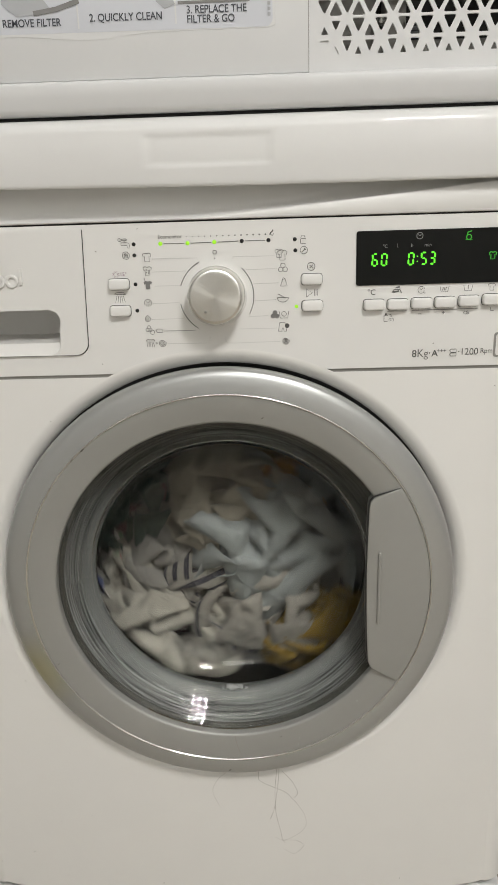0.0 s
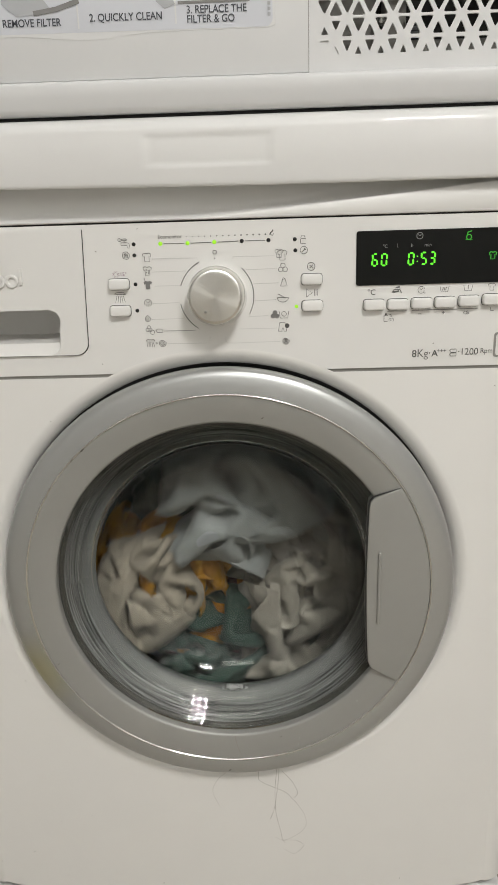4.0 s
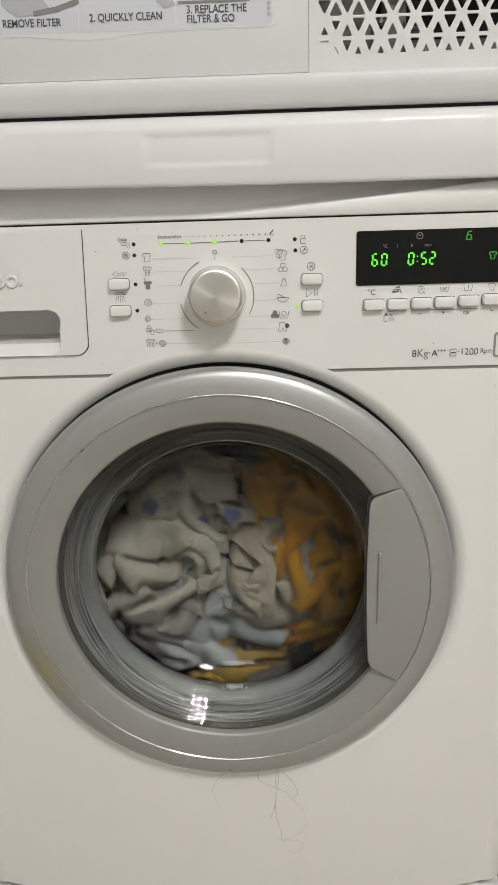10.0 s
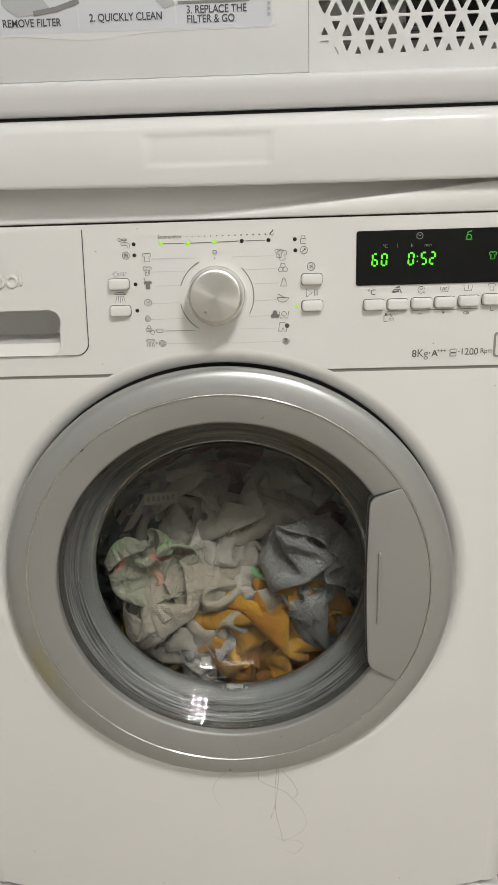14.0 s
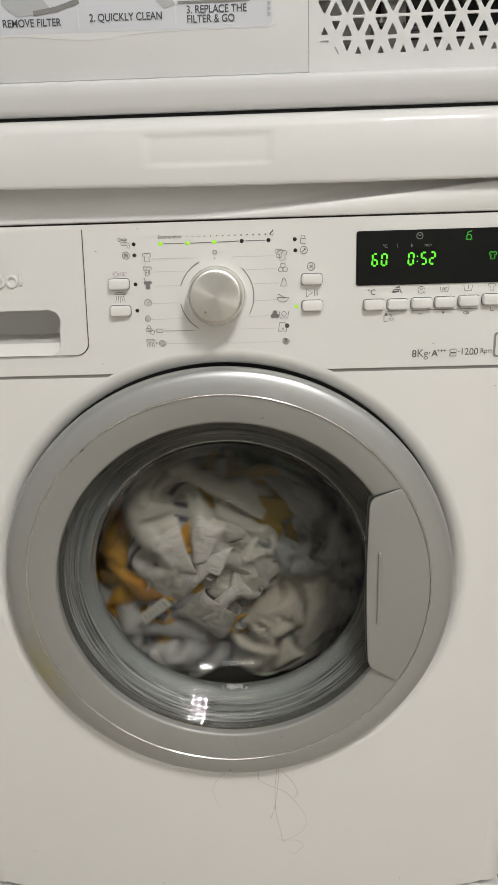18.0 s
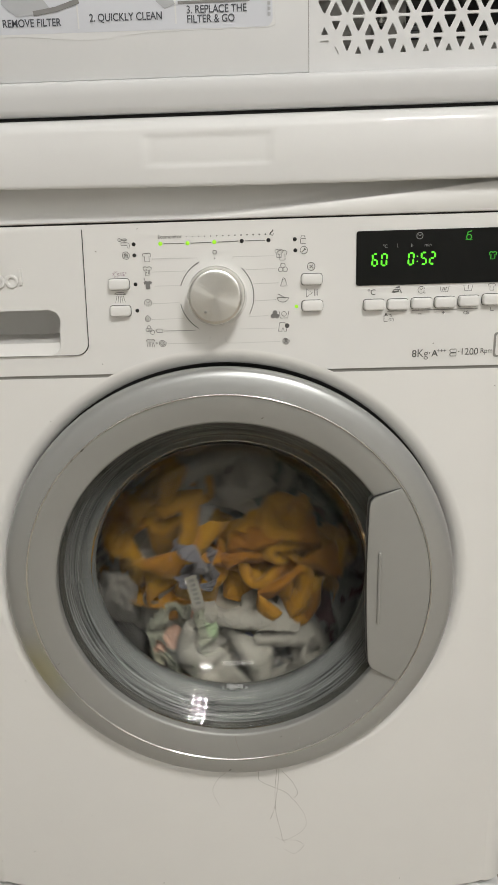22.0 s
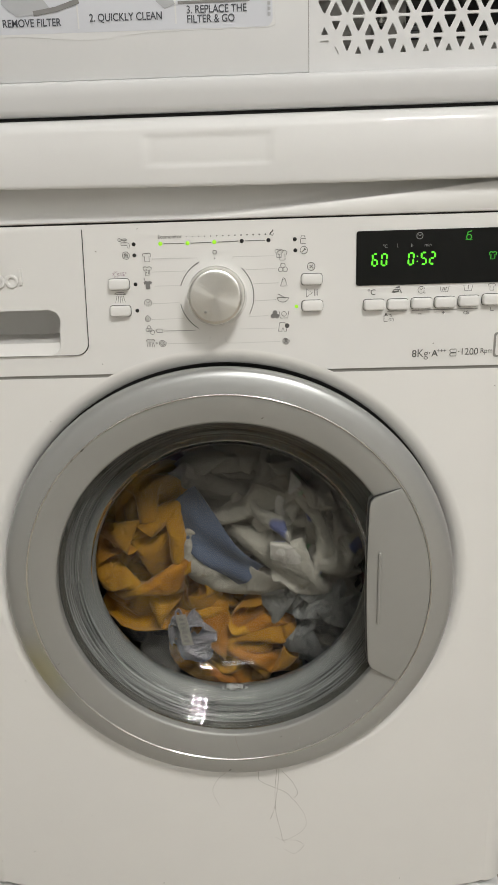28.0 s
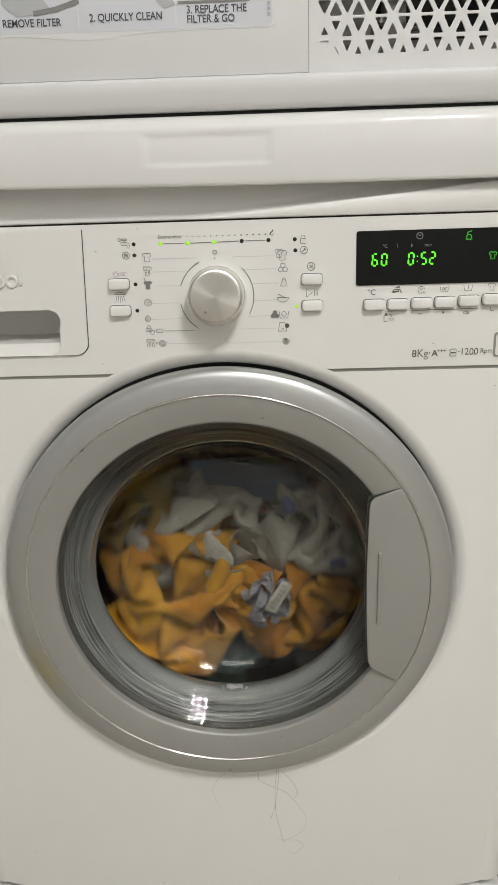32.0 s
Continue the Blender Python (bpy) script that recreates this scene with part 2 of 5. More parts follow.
ceiling_lamp(*LAMP, LAMP_GLOW)
# added fill light, out of view, to soften shadows and reach the upper load
fill_panel = thing("fill_panel", *FILL_PANEL_AT, ZC - 0.03, "wide flat ceiling lamp with a frosted cover", "lamp", "ceiling lamps")
part("housing", box(-0.63, 0.63, -0.31, 0.31, 0.001, 0.029, 0.004), PLASTIC, fill_panel)
part("frosted_cover", box(-0.60, 0.60, -0.30, 0.30, -0.006, 0.0005, 0.002), FILL_GLOW, fill_panel)

# ---- washing machine: cabinet ----
washer = thing("washing_machine", 0, 0, 0, "white front-loading washing machine with a silver door, running", "washing machine")
HALF = 0.2955
ZP0, ZP1 = 0.6819, 0.8199      # control panel from bottom to top
ZTOP = 0.856


def front_sheet():
    """The front with a round opening and a lip that rolls into it."""
    bm = bmesh.new()
    seg, r = 128, 0.2470
    xs, z0, z1 = 0.2885, 0.0460, ZP0 - 0.003
    outer = []
    inner = []
    for i in range(seg):
        a = 2 * math.pi * i / seg
        c, s = math.cos(a), math.sin(a)
        k = min((xs - (CX if c > 0 else -CX)) / abs(c) if abs(c) > 1e-6 else 9, ((z1 - CZ) if s > 0 else (CZ - z0)) / abs(s) if abs(s) > 1e-6 else 9)
        outer.append(Vector((CX + c * k, 0, CZ + s * k)))
        inner.append((c, s))
    for p in outer:
        if abs(p.z - z0) < 1e-5:
            p.z += 0.0110 * max(0.0, (abs(p.x) - 0.15) / 0.1385) ** 5
    for cx, cz in ((xs, z0 + 0.011), (-xs, z0 + 0.011), (xs, z1), (-xs, z1)):
        best = min(outer, key=lambda p: (p.x - cx) ** 2 + (p.z - cz) ** 2)
        best.x, best.z = cx, cz
    top = z1 - CZ
    rings = [[bm.verts.new(p) for p in outer], [bm.verts.new((CX + c * r, 0.0, CZ + min(s * r, top))) for c, s in inner]]
    for a, b in zip(rings, rings[1:]):
        for i in range(seg):
            j = (i + 1) % seg
            bm.faces.new((a[i], a[j], b[j], b[i]))
    return bm


cabinet = sharp(part("front_panel", front_sheet(), ENAMEL, washer, "white enamelled steel front"))
for s in (-1, 1):
    bm = bmesh.new()
    prof = [(0.2885, 0.0), (0.2940, 0.0007), (0.3000, 0.0026), (0.3060, 0.0060), (0.3110, 0.0108), (0.3140, 0.0165), (0.3150, 0.0240), (0.3150, 0.58)]
    lo = [bm.verts.new((s * x, y, 0.0555)) for x, y in prof]
    hi = [bm.verts.new((s * x, y, ZTOP - 0.03)) for x, y in prof]
    for i in range(len(prof) - 1):
        bm.faces.new((lo[i], lo[i + 1], hi[i + 1], hi[i]))
    sharp(part("side_panel", bm, ENAMEL, washer), 50)
part("back_panel", box(-HALF, HALF, 0.575, 0.58, 0.03, 0.83), ENAMEL, washer)
part("plinth", box(-0.312, 0.312, 0.0045, 0.03, 0.02, 0.0440, 0.0015), PLASTIC, washer, "white plastic kick strip")
part("plinth_gap", box(-0.308, 0.308, 0.016, 0.05, 0.0440, 0.0600), BLACK, washer)
for x in (-0.25, 0.25):
    for y in (0.06, 0.53):
        part("foot", revolve([(0.0, 0), (0.02, 0), (0.02, 0.02), (0.0, 0.02)], 0, 0, 16), DARK_PLASTIC, washer).matrix_local = pose(x, y, 0.0, 90)


def top_band():
    """The top edge above the panel: a lip that widens towards one end, and a scooped grip over it."""
    bm = bmesh.new()
    rows = []
    for k in range(61):
        x = -HALF + 2 * HALF * k / 60
        u = max(0.0, min(1.0, (x + 0.03) / 0.28))
        h = 0.0012 + 0.0245 * u ** 1.15
        e = 0.5 + 1.0 * u
        z = ZP1 + 0.0015
        prof = [(0.001, z), (-0.0016, z + .0004), (-0.0020, z + .0010), (-0.0018, z + max(h - .001, .0011)), (-0.0010, z + h), (0.0030, z + h + .0009 * e), (0.0080, z + h + .0026 * e), (0.0120, z + h + .006 * e), (0.0145, z + h + .012 * e), (0.016, z + h + .019 * e), (0.02, ZTOP), (0.57, ZTOP)]
        rows.append([bm.verts.new((x, y, min(zz, ZTOP))) for y, zz in prof])
    for a, b in zip(rows, rows[1:]):
        for i in range(len(a) - 1):
            bm.faces.new((a[i], b[i], b[i + 1], a[i + 1]))
    return bm


sharp(part("top_cover", top_band(), PLASTIC, washer, "white plastic worktop edge with a scooped grip"), 50)
part("panel_seam", box(-HALF + 0.002, HALF - 0.002, 0.001, 0.02, ZP1 - 0.002, ZP1 + 0.0025), BLACK, washer)

# ---- control panel ----
RL = 0.2472           # the arch over the door
half_arch = math.degrees(math.acos((ZP0 - CZ) / RL))
panel_outline = arc(CX, CZ, RL, 90 + half_arch, 90 - half_arch, 24) + [(HALF, ZP0), (HALF, ZP1), (-HALF, ZP1), (-HALF, ZP0)]
h0 = (-0.1590, 0.7436)
hz0, hz1 = 0.7443, 0.7031
grip = [(-0.27, hz1), (-0.1614, 0.7021), (-0.1552, 0.7044), (-0.1517, 0.7087)] + arc(h0[0] - .001, h0[1] - .0095, .0105, 5, 90, 8) + [(-0.27, hz0)]
wide_grip = [(x + (0.0012 if x > -0.2 else -0.001), z + (0.0012 if z > 0.73 else -0.0012)) for x, z in grip]
panel = sharp(part("control_panel", plate(panel_outline, [wide_grip], 0.0, 0.012), PLASTIC, washer, "white plastic control panel with grey symbols"), 40)
surround = [(0.2490, -0.00012), (0.2474, -0.00020), (0.2450, 0.0004), (0.2420, 0.0018), (0.2390, 0.0042), (0.2362, 0.0074), (0.2342, 0.0110), (0.2333, 0.0140)]
part("door_surround", revolve(surround, CX, CZ - 0.0014, 160), ENAMEL, washer, "rolled white edge round the door opening", True)
# the floor of the gap is coloured dark to stand for its shade
part("door_gap_shade", revolve([(0.2336, 0.0130), (0.2328, 0.0160), (0.2290, 0.0200), (0.2040, 0.0420)], CX, CZ - 0.0014, 128), RUBBER_AND_GAP_SHADE, washer, "dark strip that stands for the shade in the gap behind the door ring", True)
for s in (-1, 1):
    part("lower_seam", box(min(s * 0.1045, s * HALF), max(s * 0.1045, s * HALF), 0.0015, 0.02, ZP0 - 0.0032, ZP0 + 0.001), MID_PLASTIC, washer)

PY = -0.0004          # printed symbols stand just proud of the panel
LW = 0.00045          # usual line width


def symbol(bm, mat=INK, name="printed_symbol"):
    return tagged(part(name, bm, mat, panel), kind="stuff")


def dotted(points, step=0.0017, r=0.00032):
    bm = bmesh.new()
    carry = 0.0
    for a, b in zip(points, points[1:]):
        a, b = Vector(a), Vector(b)
        n = (b - a).length
        d = carry
        while d < n:
            p = a.lerp(b, d / n)
            disc(p.x, p.y, r, PY, bm, 6)
            d += step
        carry = d - n
    return bm


for pts in (((-0.0589, 0.7882), (-0.0178, 0.7880), (-0.0164, 0.7855)), ((-0.0592, 0.7765), (-0.0283, 0.7767)), ((-0.0579, 0.7637), (-0.0353, 0.7636)), ((-0.0606, 0.7477), (-0.0367, 0.7481)), ((-0.0626, 0.7331), (-0.0333, 0.7334)),
            ((-0.0492, 0.7098), (-0.0110, 0.7097), (-0.0093, 0.7115), (-0.0091, 0.7158)), ((0.0526, 0.7880), (0.0154, 0.7881), (0.0132, 0.7851)), ((0.0544, 0.7764), (0.0238, 0.7763)),
            ((0.0557, 0.7637), (0.0317, 0.7633)), ((0.0534, 0.7483), (0.0329, 0.7478)), ((0.0457, 0.7339), (0.0282, 0.7333)), ((0.0539, 0.7221), (0.0183, 0.7220)), ((0.0564, 0.7093), (0.0077, 0.7089), (0.0059, 0.7111), (0.0058, 0.7154))):
    symbol(dotted(pts), INK_SOFT, "dotted_line")
symbol(stroke([(-0.0522, 0.7220), (-0.0227, 0.7220)], 0.0004, PY), INK_SOFT, "dotted_line")
KC = (-0.0012, 0.7530)   # knob axis
RK = 0.0345
for a0, a1 in ((116, 163), (191, 238), (-29, 46)):
    symbol(stroke(arc(KC[0], KC[1], RK, a0, a1, 20), 0.0007, PY), INK, "dial_arc")


def shirt(c, s, bm=None, closed=True):
    x, z = c
    o = [(-.25, .5), (-.5, .35), (-.42, .05), (-.27, .12), (-.27, -.5), (.27, -.5), (.27, .12), (.42, .05), (.5, .35), (.25, .5), (.1, .42), (-.1, .42), (-.25, .5)]
    return [(x + a * s, z + b * s) for a, b in o]


S = 0.0078
symbol(stroke(shirt((-0.0640, 0.7898), S), LW, PY))
bm = stroke(shirt((-0.0643, 0.7777), S), LW, PY)
for dx, dz in ((-.12, .1), (.1, .0), (-.1, -.2), (.12, -.25)):
    c = (-0.0643, 0.7777)
    disc(c[0] + dx * S, c[1] + dz * S, 0.0006, PY, bm, 6)
symbol(bm)
symbol(fill(shirt((-0.0647, 0.7649), S)[:-1], PY), INK_SOFT)
symbol(stroke([(-0.0679, 0.7714), (-0.0675, 0.7701), (-0.0678, 0.7691)], 0.0005, PY))


def ring_mark(c, r, w=LW, bm=None, n=24):
    return stroke(arc(c[0], c[1], r, 0, 360, n), w, PY, bm)


bm = stroke(arc(-0.0658, 0.7484, 0.0034, -60, 200, 20), LW, PY)
stroke([(-0.0673, 0.7500), (-0.0658, 0.7484), (-0.0636, 0.7504)], LW, PY, bm)
symbol(bm)
text_part("printed_number", "15'", (-0.0660, 0.7461), 0.0024, PY, INK, panel, "CENTER")


def drop(c, s, bm=None):
    x, z = c
    pts = [(x, z + 1.5 * s)] + arc(x, z, s, 30, -210, 18) + [(x, z + 1.5 * s)]
    return stroke(pts, LW, PY, bm)


symbol(ring_mark((-0.0669, 0.7337), 0.0011, LW, drop((-0.0669, 0.7337), 0.0024)))


def flower(c, s, n=3, bm=None, a0=90):
    bm = bm or bmesh.new()
    for i in range(n):
        a = radians(a0 + 360 * i / n)
        stroke(arc(c[0] + math.cos(a) * s * 0.55, c[1] + math.sin(a) * s * 0.55, s * 0.5, 0, 360, 12), LW, PY, bm)
    return bm


symbol(ring_mark((-0.0635, 0.7212), 0.0021, LW, flower((-0.0665, 0.7242), 0.0030)))
c = (-0.0570, 0.7224)
symbol(stroke([(c[0] - .0032, c[1]), (c[0] - .0015, c[1] + .0016), (c[0] + .003, c[1] + .0016), (c[0] + .003, c[1] - .0016), (c[0] - .0015, c[1] - .0016), (c[0] - .0032, c[1])], LW, PY))


def shower(c, s, bm=None):
    x, z = c
    bm = bm or bmesh.new()
    stroke(arc(x, z + .25 * s, .5 * s, 0, 180, 10, .2 * s) + [(x + .5 * s, z + .25 * s)], LW, PY, bm)
    for k in range(-2, 3):
        stroke([(x + k * .14 * s, z + .12 * s), (x + k * .22 * s, z - .45 * s)], 0.0004, PY, bm)
    return bm


symbol(shower((-0.0658, 0.7108), 0.0085))
text_part("printed_sign", "+", (-0.0599, 0.7107), 0.0034, PY, INK, panel, "CENTER")


def spiral(c, r, bm=None):
    pts = [(c[0] + r * k / 60 * math.cos(k * .32), c[1] + r * k / 60 * math.sin(k * .32)) for k in range(4, 61)]
    return stroke(pts, 0.0005, PY, bm)


symbol(spiral((-0.0545, 0.7105), 0.0036))
symbol(spiral((0.0622, 0.7097), 0.0034))
bm = stroke(shirt((0.0572, 0.7899), 0.0075), LW, PY)
stroke(shirt((0.0603, 0.7883), 0.0088), LW, PY, bm)
symbol(bm)
symbol(flower((0.0606, 0.7767), 0.0043))
c = (0.0615, 0.7640)
symbol(stroke([(c[0] - .0034, c[1] - .0034), (c[0] + .0028, c[1] - .0034), (c[0] + .001, c[1] + .003), (c[0] - .0008, c[1] + .0042), (c[0] - .0016, c[1] + .003), (c[0] + .0002, c[1] + .0028)], LW, PY))
symbol(stroke([(c[0] - .0034, c[1] - .0034), (c[0] - .0012, c[1] + .0028)], LW, PY))
c = (0.0602, 0.7492)
symbol(stroke(arc(c[0], c[1] + .001, .0052, 180, 360, 14, .0042) + [(c[0] - .0052, c[1] + .001)], LW, PY, stroke([(c[0] - .0048, c[1] + .0045), (c[0] + .003, c[1] + .0004)], LW, PY)))
bm = flower((0.0526, 0.7343), 0.0040)
for k in range(3):
    a = radians(90 + 120 * k)
    disc(0.0526 + math.cos(a) * .002, 0.7343 + math.sin(a) * .002, .0019, PY, bm, 12)
symbol(bm, INK_SOFT)
c = (0.0610, 0.7346)
symbol(stroke([(c[0] - .0045, c[1] + .003), (c[0] - .0034, c[1] - .0034), (c[0] + .0034, c[1] - .0034), (c[0] + .0045, c[1] + .003)], LW, PY, ring_mark((c[0], c[1] + .0005), .0022)))
c = (0.0598, 0.7230)
symbol(stroke([(c[0] - .003, c[1] + .004), (c[0] - .0042, c[1] - .0042), (c[0] - .0012, c[1] - .0042), (c[0], c[1]), (c[0] + .0012, c[1] - .0042), (c[0] + .0036, c[1] - .0042), (c[0] + .002, c[1] + .004), (c[0] - .003, c[1] + .004)], LW, PY, disc(c[0] + .004, c[1] + .001, .0022, PY, None, 10)))
symbol(ring_mark((-0.0015, 0.7926), 0.0017, 0.0006))
symbol(disc(*(-0.0018, 0.7871), 0.0007, PY))
text_part("printed_word", "Ecomonitor", (-0.0529, 0.8075), 0.0036, PY, INK, panel, stretch=0.92)
for i in range(14):
    u = i / 13
    a, b = Vector((-0.0266, 0.8069)), Vector((0.0452, 0.8071))
    p = a.lerp(b, u)
    symbol(disc(p.x, p.y, 0.00045 + 0.0003 * u, PY), INK, "scale_dot")
symbol(stroke([(0.0493, 0.8065), (0.0499, 0.8084), (0.0514, 0.8094), (0.0520, 0.8108)], 0.0011, PY, stroke([(0.0504, 0.8064), (0.0519, 0.8059), (0.0524, 0.8079)], 0.0006, PY)))
LEDS = ((-0.0507, 0.8014), (-0.0259, 0.8012), (-0.0014, 0.8015), (0.0236, 0.8018), (0.0479, 0.8018))
for i, p in enumerate(LEDS):
    on = i < 3
    part("indicator_light", revolve([(0.0, -0.0009), (0.0012, -0.0008), (0.0019, -0.0001), (0.0019, 0.002)], p[0], p[1], 16), LED_LIME if on else BLACK, washer, "lit green lamp" if on else "dark unlit lamp", True)
    if i < 4:
        n = LEDS[i + 1]
        symbol(stroke([(p[0] + .003, p[1]), (n[0] - .003, n[1])], 0.0005, PY), INK, "scale_line")


def led(p, mat=BLACK, r=0.0018, label="dark unlit lamp"):
    return part("indicator_light", revolve([(0.0, -0.0008), (r * .7, -0.0007), (r, -0.0001), (r, 0.002)], p[0], p[1], 14), mat, washer, label, True)


for p in ((-0.0753, 0.8016), (-0.0753, 0.7919), (-0.0762, 0.7658), (-0.0764, 0.7416), (0.0718, 0.8019), (0.0722, 0.7922)):
    led(p)
led((0.0727, 0.7416), LED_LIME, 0.0017, "lit green lamp")

# small symbols beside the lamps
c = (-0.0828, 0.8019)
bm = stroke([(c[0] - .0040, c[1] + .0014), (c[0] + .0010, c[1] + .0014), (c[0] + .0034, c[1] + .0006), (c[0] + .0040, c[1] - .0034), (c[0] + .0020, c[1] - .0034), (c[0] + .0014, c[1] - .0010), (c[0] - .0040, c[1] - .0010), (c[0] - .0040, c[1] + .0014)], LW, PY)
stroke([(c[0] - .0010, c[1] + .0014), (c[0] - .0008, c[1] + .0034)], LW, PY, bm)
stroke(arc(c[0] - .0012, c[1] + .0040, .0026, 0, 360, 14, .0008), LW, PY, bm)
stroke(arc(c[0] - .0052, c[1] + .0038, .0014, 40, 320, 10), LW, PY, bm)
symbol(bm)
c = (-0.0831, 0.7919)
bm = ring_mark(c, .0033)
for k in (-.0012, 0, .0012):
    stroke([(c[0] + k, c[1] - .0019), (c[0] + k, c[1] + .0019)], .0004, PY, bm)
    stroke([(c[0] - .0019, c[1] + k), (c[0] + .0019, c[1] + k)], .0004, PY, bm)
symbol(bm)
c = (-0.0939, 0.7752)
star = [(c[0] + (.0036 if k % 2 else .0017) * math.cos(k * math.pi / 8), c[1] + (.0034 if k % 2 else .0016) * math.sin(k * math.pi / 8)) for k in range(17)]
symbol(stroke(star, LW, PY), PURPLE_INK)
text_part("printed_number", "15°", (-0.0902, 0.7754), 0.0034, PY, PURPLE_INK, panel)
symbol(shower((-0.0914, 0.7543), 0.0105))
c = (0.0794, 0.8017)
symbol(stroke(rounded(c[0] - .0024, c[0] + .0024, c[1] - .0038, c[1] + .0005, .0006, 3) , LW, PY, stroke(arc(c[0] - .0002, c[1] + .001, .0019, 10, 180, 10, .0026), LW, PY)))
c = (0.0799, 0.7922)
symbol(ring_mark(c, .0033, LW, stroke([(c[0] - .0016, c[1] - .0016), (c[0] + .0004, c[1] + .0004), (c[0] + .0018, c[1] + .0002), (c[0] + .0004, c[1] + .0018), (c[0] + .0004, c[1] + .0004)], .0007, PY)))
c = (0.0865, 0.7775)
symbol(ring_mark(c, .0035, .0006, stroke([(c[0] - .0015, c[1] - .0015), (c[0] + .0015, c[1] + .0015)], .0006, PY, stroke([(c[0] - .0015, c[1] + .0015), (c[0] + .0015, c[1] - .0015)], .0006, PY))))
c = (0.0848, 0.7537)
symbol(stroke([(c[0] - .0028, c[1] - .0038), (c[0] - .0028, c[1] + .0038), (c[0] + .0028, c[1]), (c[0] - .0028, c[1] - .0038)], LW, PY))
for px in ((0.0898, 0.7540), (0.0919, 0.7540)):
    symbol(stroke([(px[0], px[1] - .003), (px[0], px[1] + .003)], .0007, PY))

# ---- push buttons ----


def push_button(c, w=0.0192, h=0.0098):
    x, z = c
    well = part("button_well", slab(rounded(x - w / 2 - .0005, x + w / 2 + .0005, z - h / 2 - .0005, z + h / 2 + .0005, .0032), -0.0002, 0.004), BLACK, washer)
    key = slab(rounded(x - w / 2, x + w / 2, z - h / 2, z + h / 2, .0028), -0.0052, 0.003, 0.0016)
    return sharp(part("button", key, PLASTIC, washer, "white plastic push button"), 70)


for c in ((-0.0915, 0.7662), (-0.0919, 0.7418), (0.0870, 0.7661), (0.0874, 0.7420), (0.1444, 0.7412), (0.1663, 0.7411), (0.1882, 0.7416), (0.2097, 0.7420), (0.2315, 0.7425), (0.2534, 0.7434)):
    push_button(c)

# symbols round the row of buttons
text_part("printed_word", "°C", (0.1421, 0.7529), 0.0052, PY, INK, panel, "CENTER")
c = (0.1654, 0.7538)
bm = stroke([(c[0] - .0046, c[1] - .0022), (c[0] - .0030, c[1] + .0006), (c[0] + .0026, c[1] + .0010), (c[0] + .0044, c[1] - .0026)], .0008, PY)
stroke([(c[0] - .0036, c[1] - .0016), (c[0] + .0018, c[1] - .0006)], .0014, PY, bm)
stroke([(c[0] - .0012, c[1] + .0026), (c[0] + .0026, c[1] + .0032)], .0012, PY, bm)
symbol(bm)
c = (0.1877, 0.7537)
bm = stroke(arc(c[0], c[1], .0031, 20, 330, 20), LW, PY)
stroke([(c[0] - .0012, c[1] + .0012), (c[0], c[1]), (c[0] + .0014, c[1] + .0016)], LW, PY, bm)
stroke([(c[0] + .0026, c[1] - .0006), (c[0] + .0026, c[1] - .0030), (c[0] + .0040, c[1] - .0030)], LW, PY, bm)
symbol(bm)
for c, k in (((0.2089, 0.7539), 0), ((0.2305, 0.7543), 1)):
    bm = stroke([(c[0] - .0042, c[1] + .0027), (c[0] - .0030, c[1] - .0025), (c[0] + .0030, c[1] - .0025), (c[0] + .0042, c[1] + .0027)], LW, PY)
    if k:
        stroke([(c[0], c[1] - .0012), (c[0], c[1] + .0027)], .0006, PY, bm)
    else:
        for q in (-.0018, -.0004, .001):
            stroke([(c[0] + q, c[1] - .0014), (c[0] + q + .0008, c[1] + .0018)], .0006, PY, bm)
    symbol(bm)
symbol(stroke(shirt((0.2521, 0.7547), .0064), LW, PY))
symbol(stroke([(0.1571, 0.7349), (0.1749, 0.7349)], .0006, PY), INK_SOFT)
symbol(stroke([(0.1796, 0.7351), (0.2404, 0.7355)], .0006, PY), INK_SOFT)
text_part("printed_sign", "–", (0.1870, 0.7318), .004, PY, INK, panel, "CENTER")
text_part("printed_sign", "+", (0.2089, 0.7322), .004, PY, INK, panel, "CENTER")
text_part("printed_word", "Ok", (0.2302, 0.7319), .0033, PY, INK, panel, "CENTER")
symbol(stroke([(0.2518, 0.7363), (0.2520, 0.7331), (0.2551, 0.7331)], .0005, PY))
c = (0.1557, 0.7289)
symbol(stroke(rounded(c[0] - .0016, c[0] + .0016, c[1] - .0036, c[1] + .0022, .0006, 3), LW, PY, disc(c[0], c[1] + .0034, .0009, PY)))
text_part("printed_sign", "%", (0.1604, 0.7309), .003, PY, INK, panel, "CENTER")
text_part("printed_sign", "(3\")", (0.1610, 0.7270), .0024, PY, INK, panel, "CENTER")
text_part("printed_word", "8", (0.1810, 0.6946), 0.0068, PY, INK, panel, bold=0.02)
text_part("printed_word", "Kg·", (0.1858, 0.6936), 0.0078, PY, INK, panel, stretch=0.92)
text_part("printed_word", "A", (0.1996, 0.6946), 0.0064, PY, INK, panel, bold=0.02)
text_part("printed_word", "+++", (0.2043, 0.6967), 0.0042, PY, INK, panel, stretch=0.9)
c = (0.2197, 0.6947)
for dz in (-.0018, .0018):
    symbol(stroke([(c[0] - .0032, c[1] + dz), (c[0] - .002, c[1] + dz + .0015), (c[0] + .003, c[1] + dz + .0015), (c[0] + .003, c[1] + dz - .0015), (c[0] - .002, c[1] + dz - .0015), (c[0] - .0032, c[1] + dz)], .0006, PY))
text_part("printed_word", "·1200", (0.2239, 0.6954), 0.0066, PY, INK, panel, stretch=0.95)
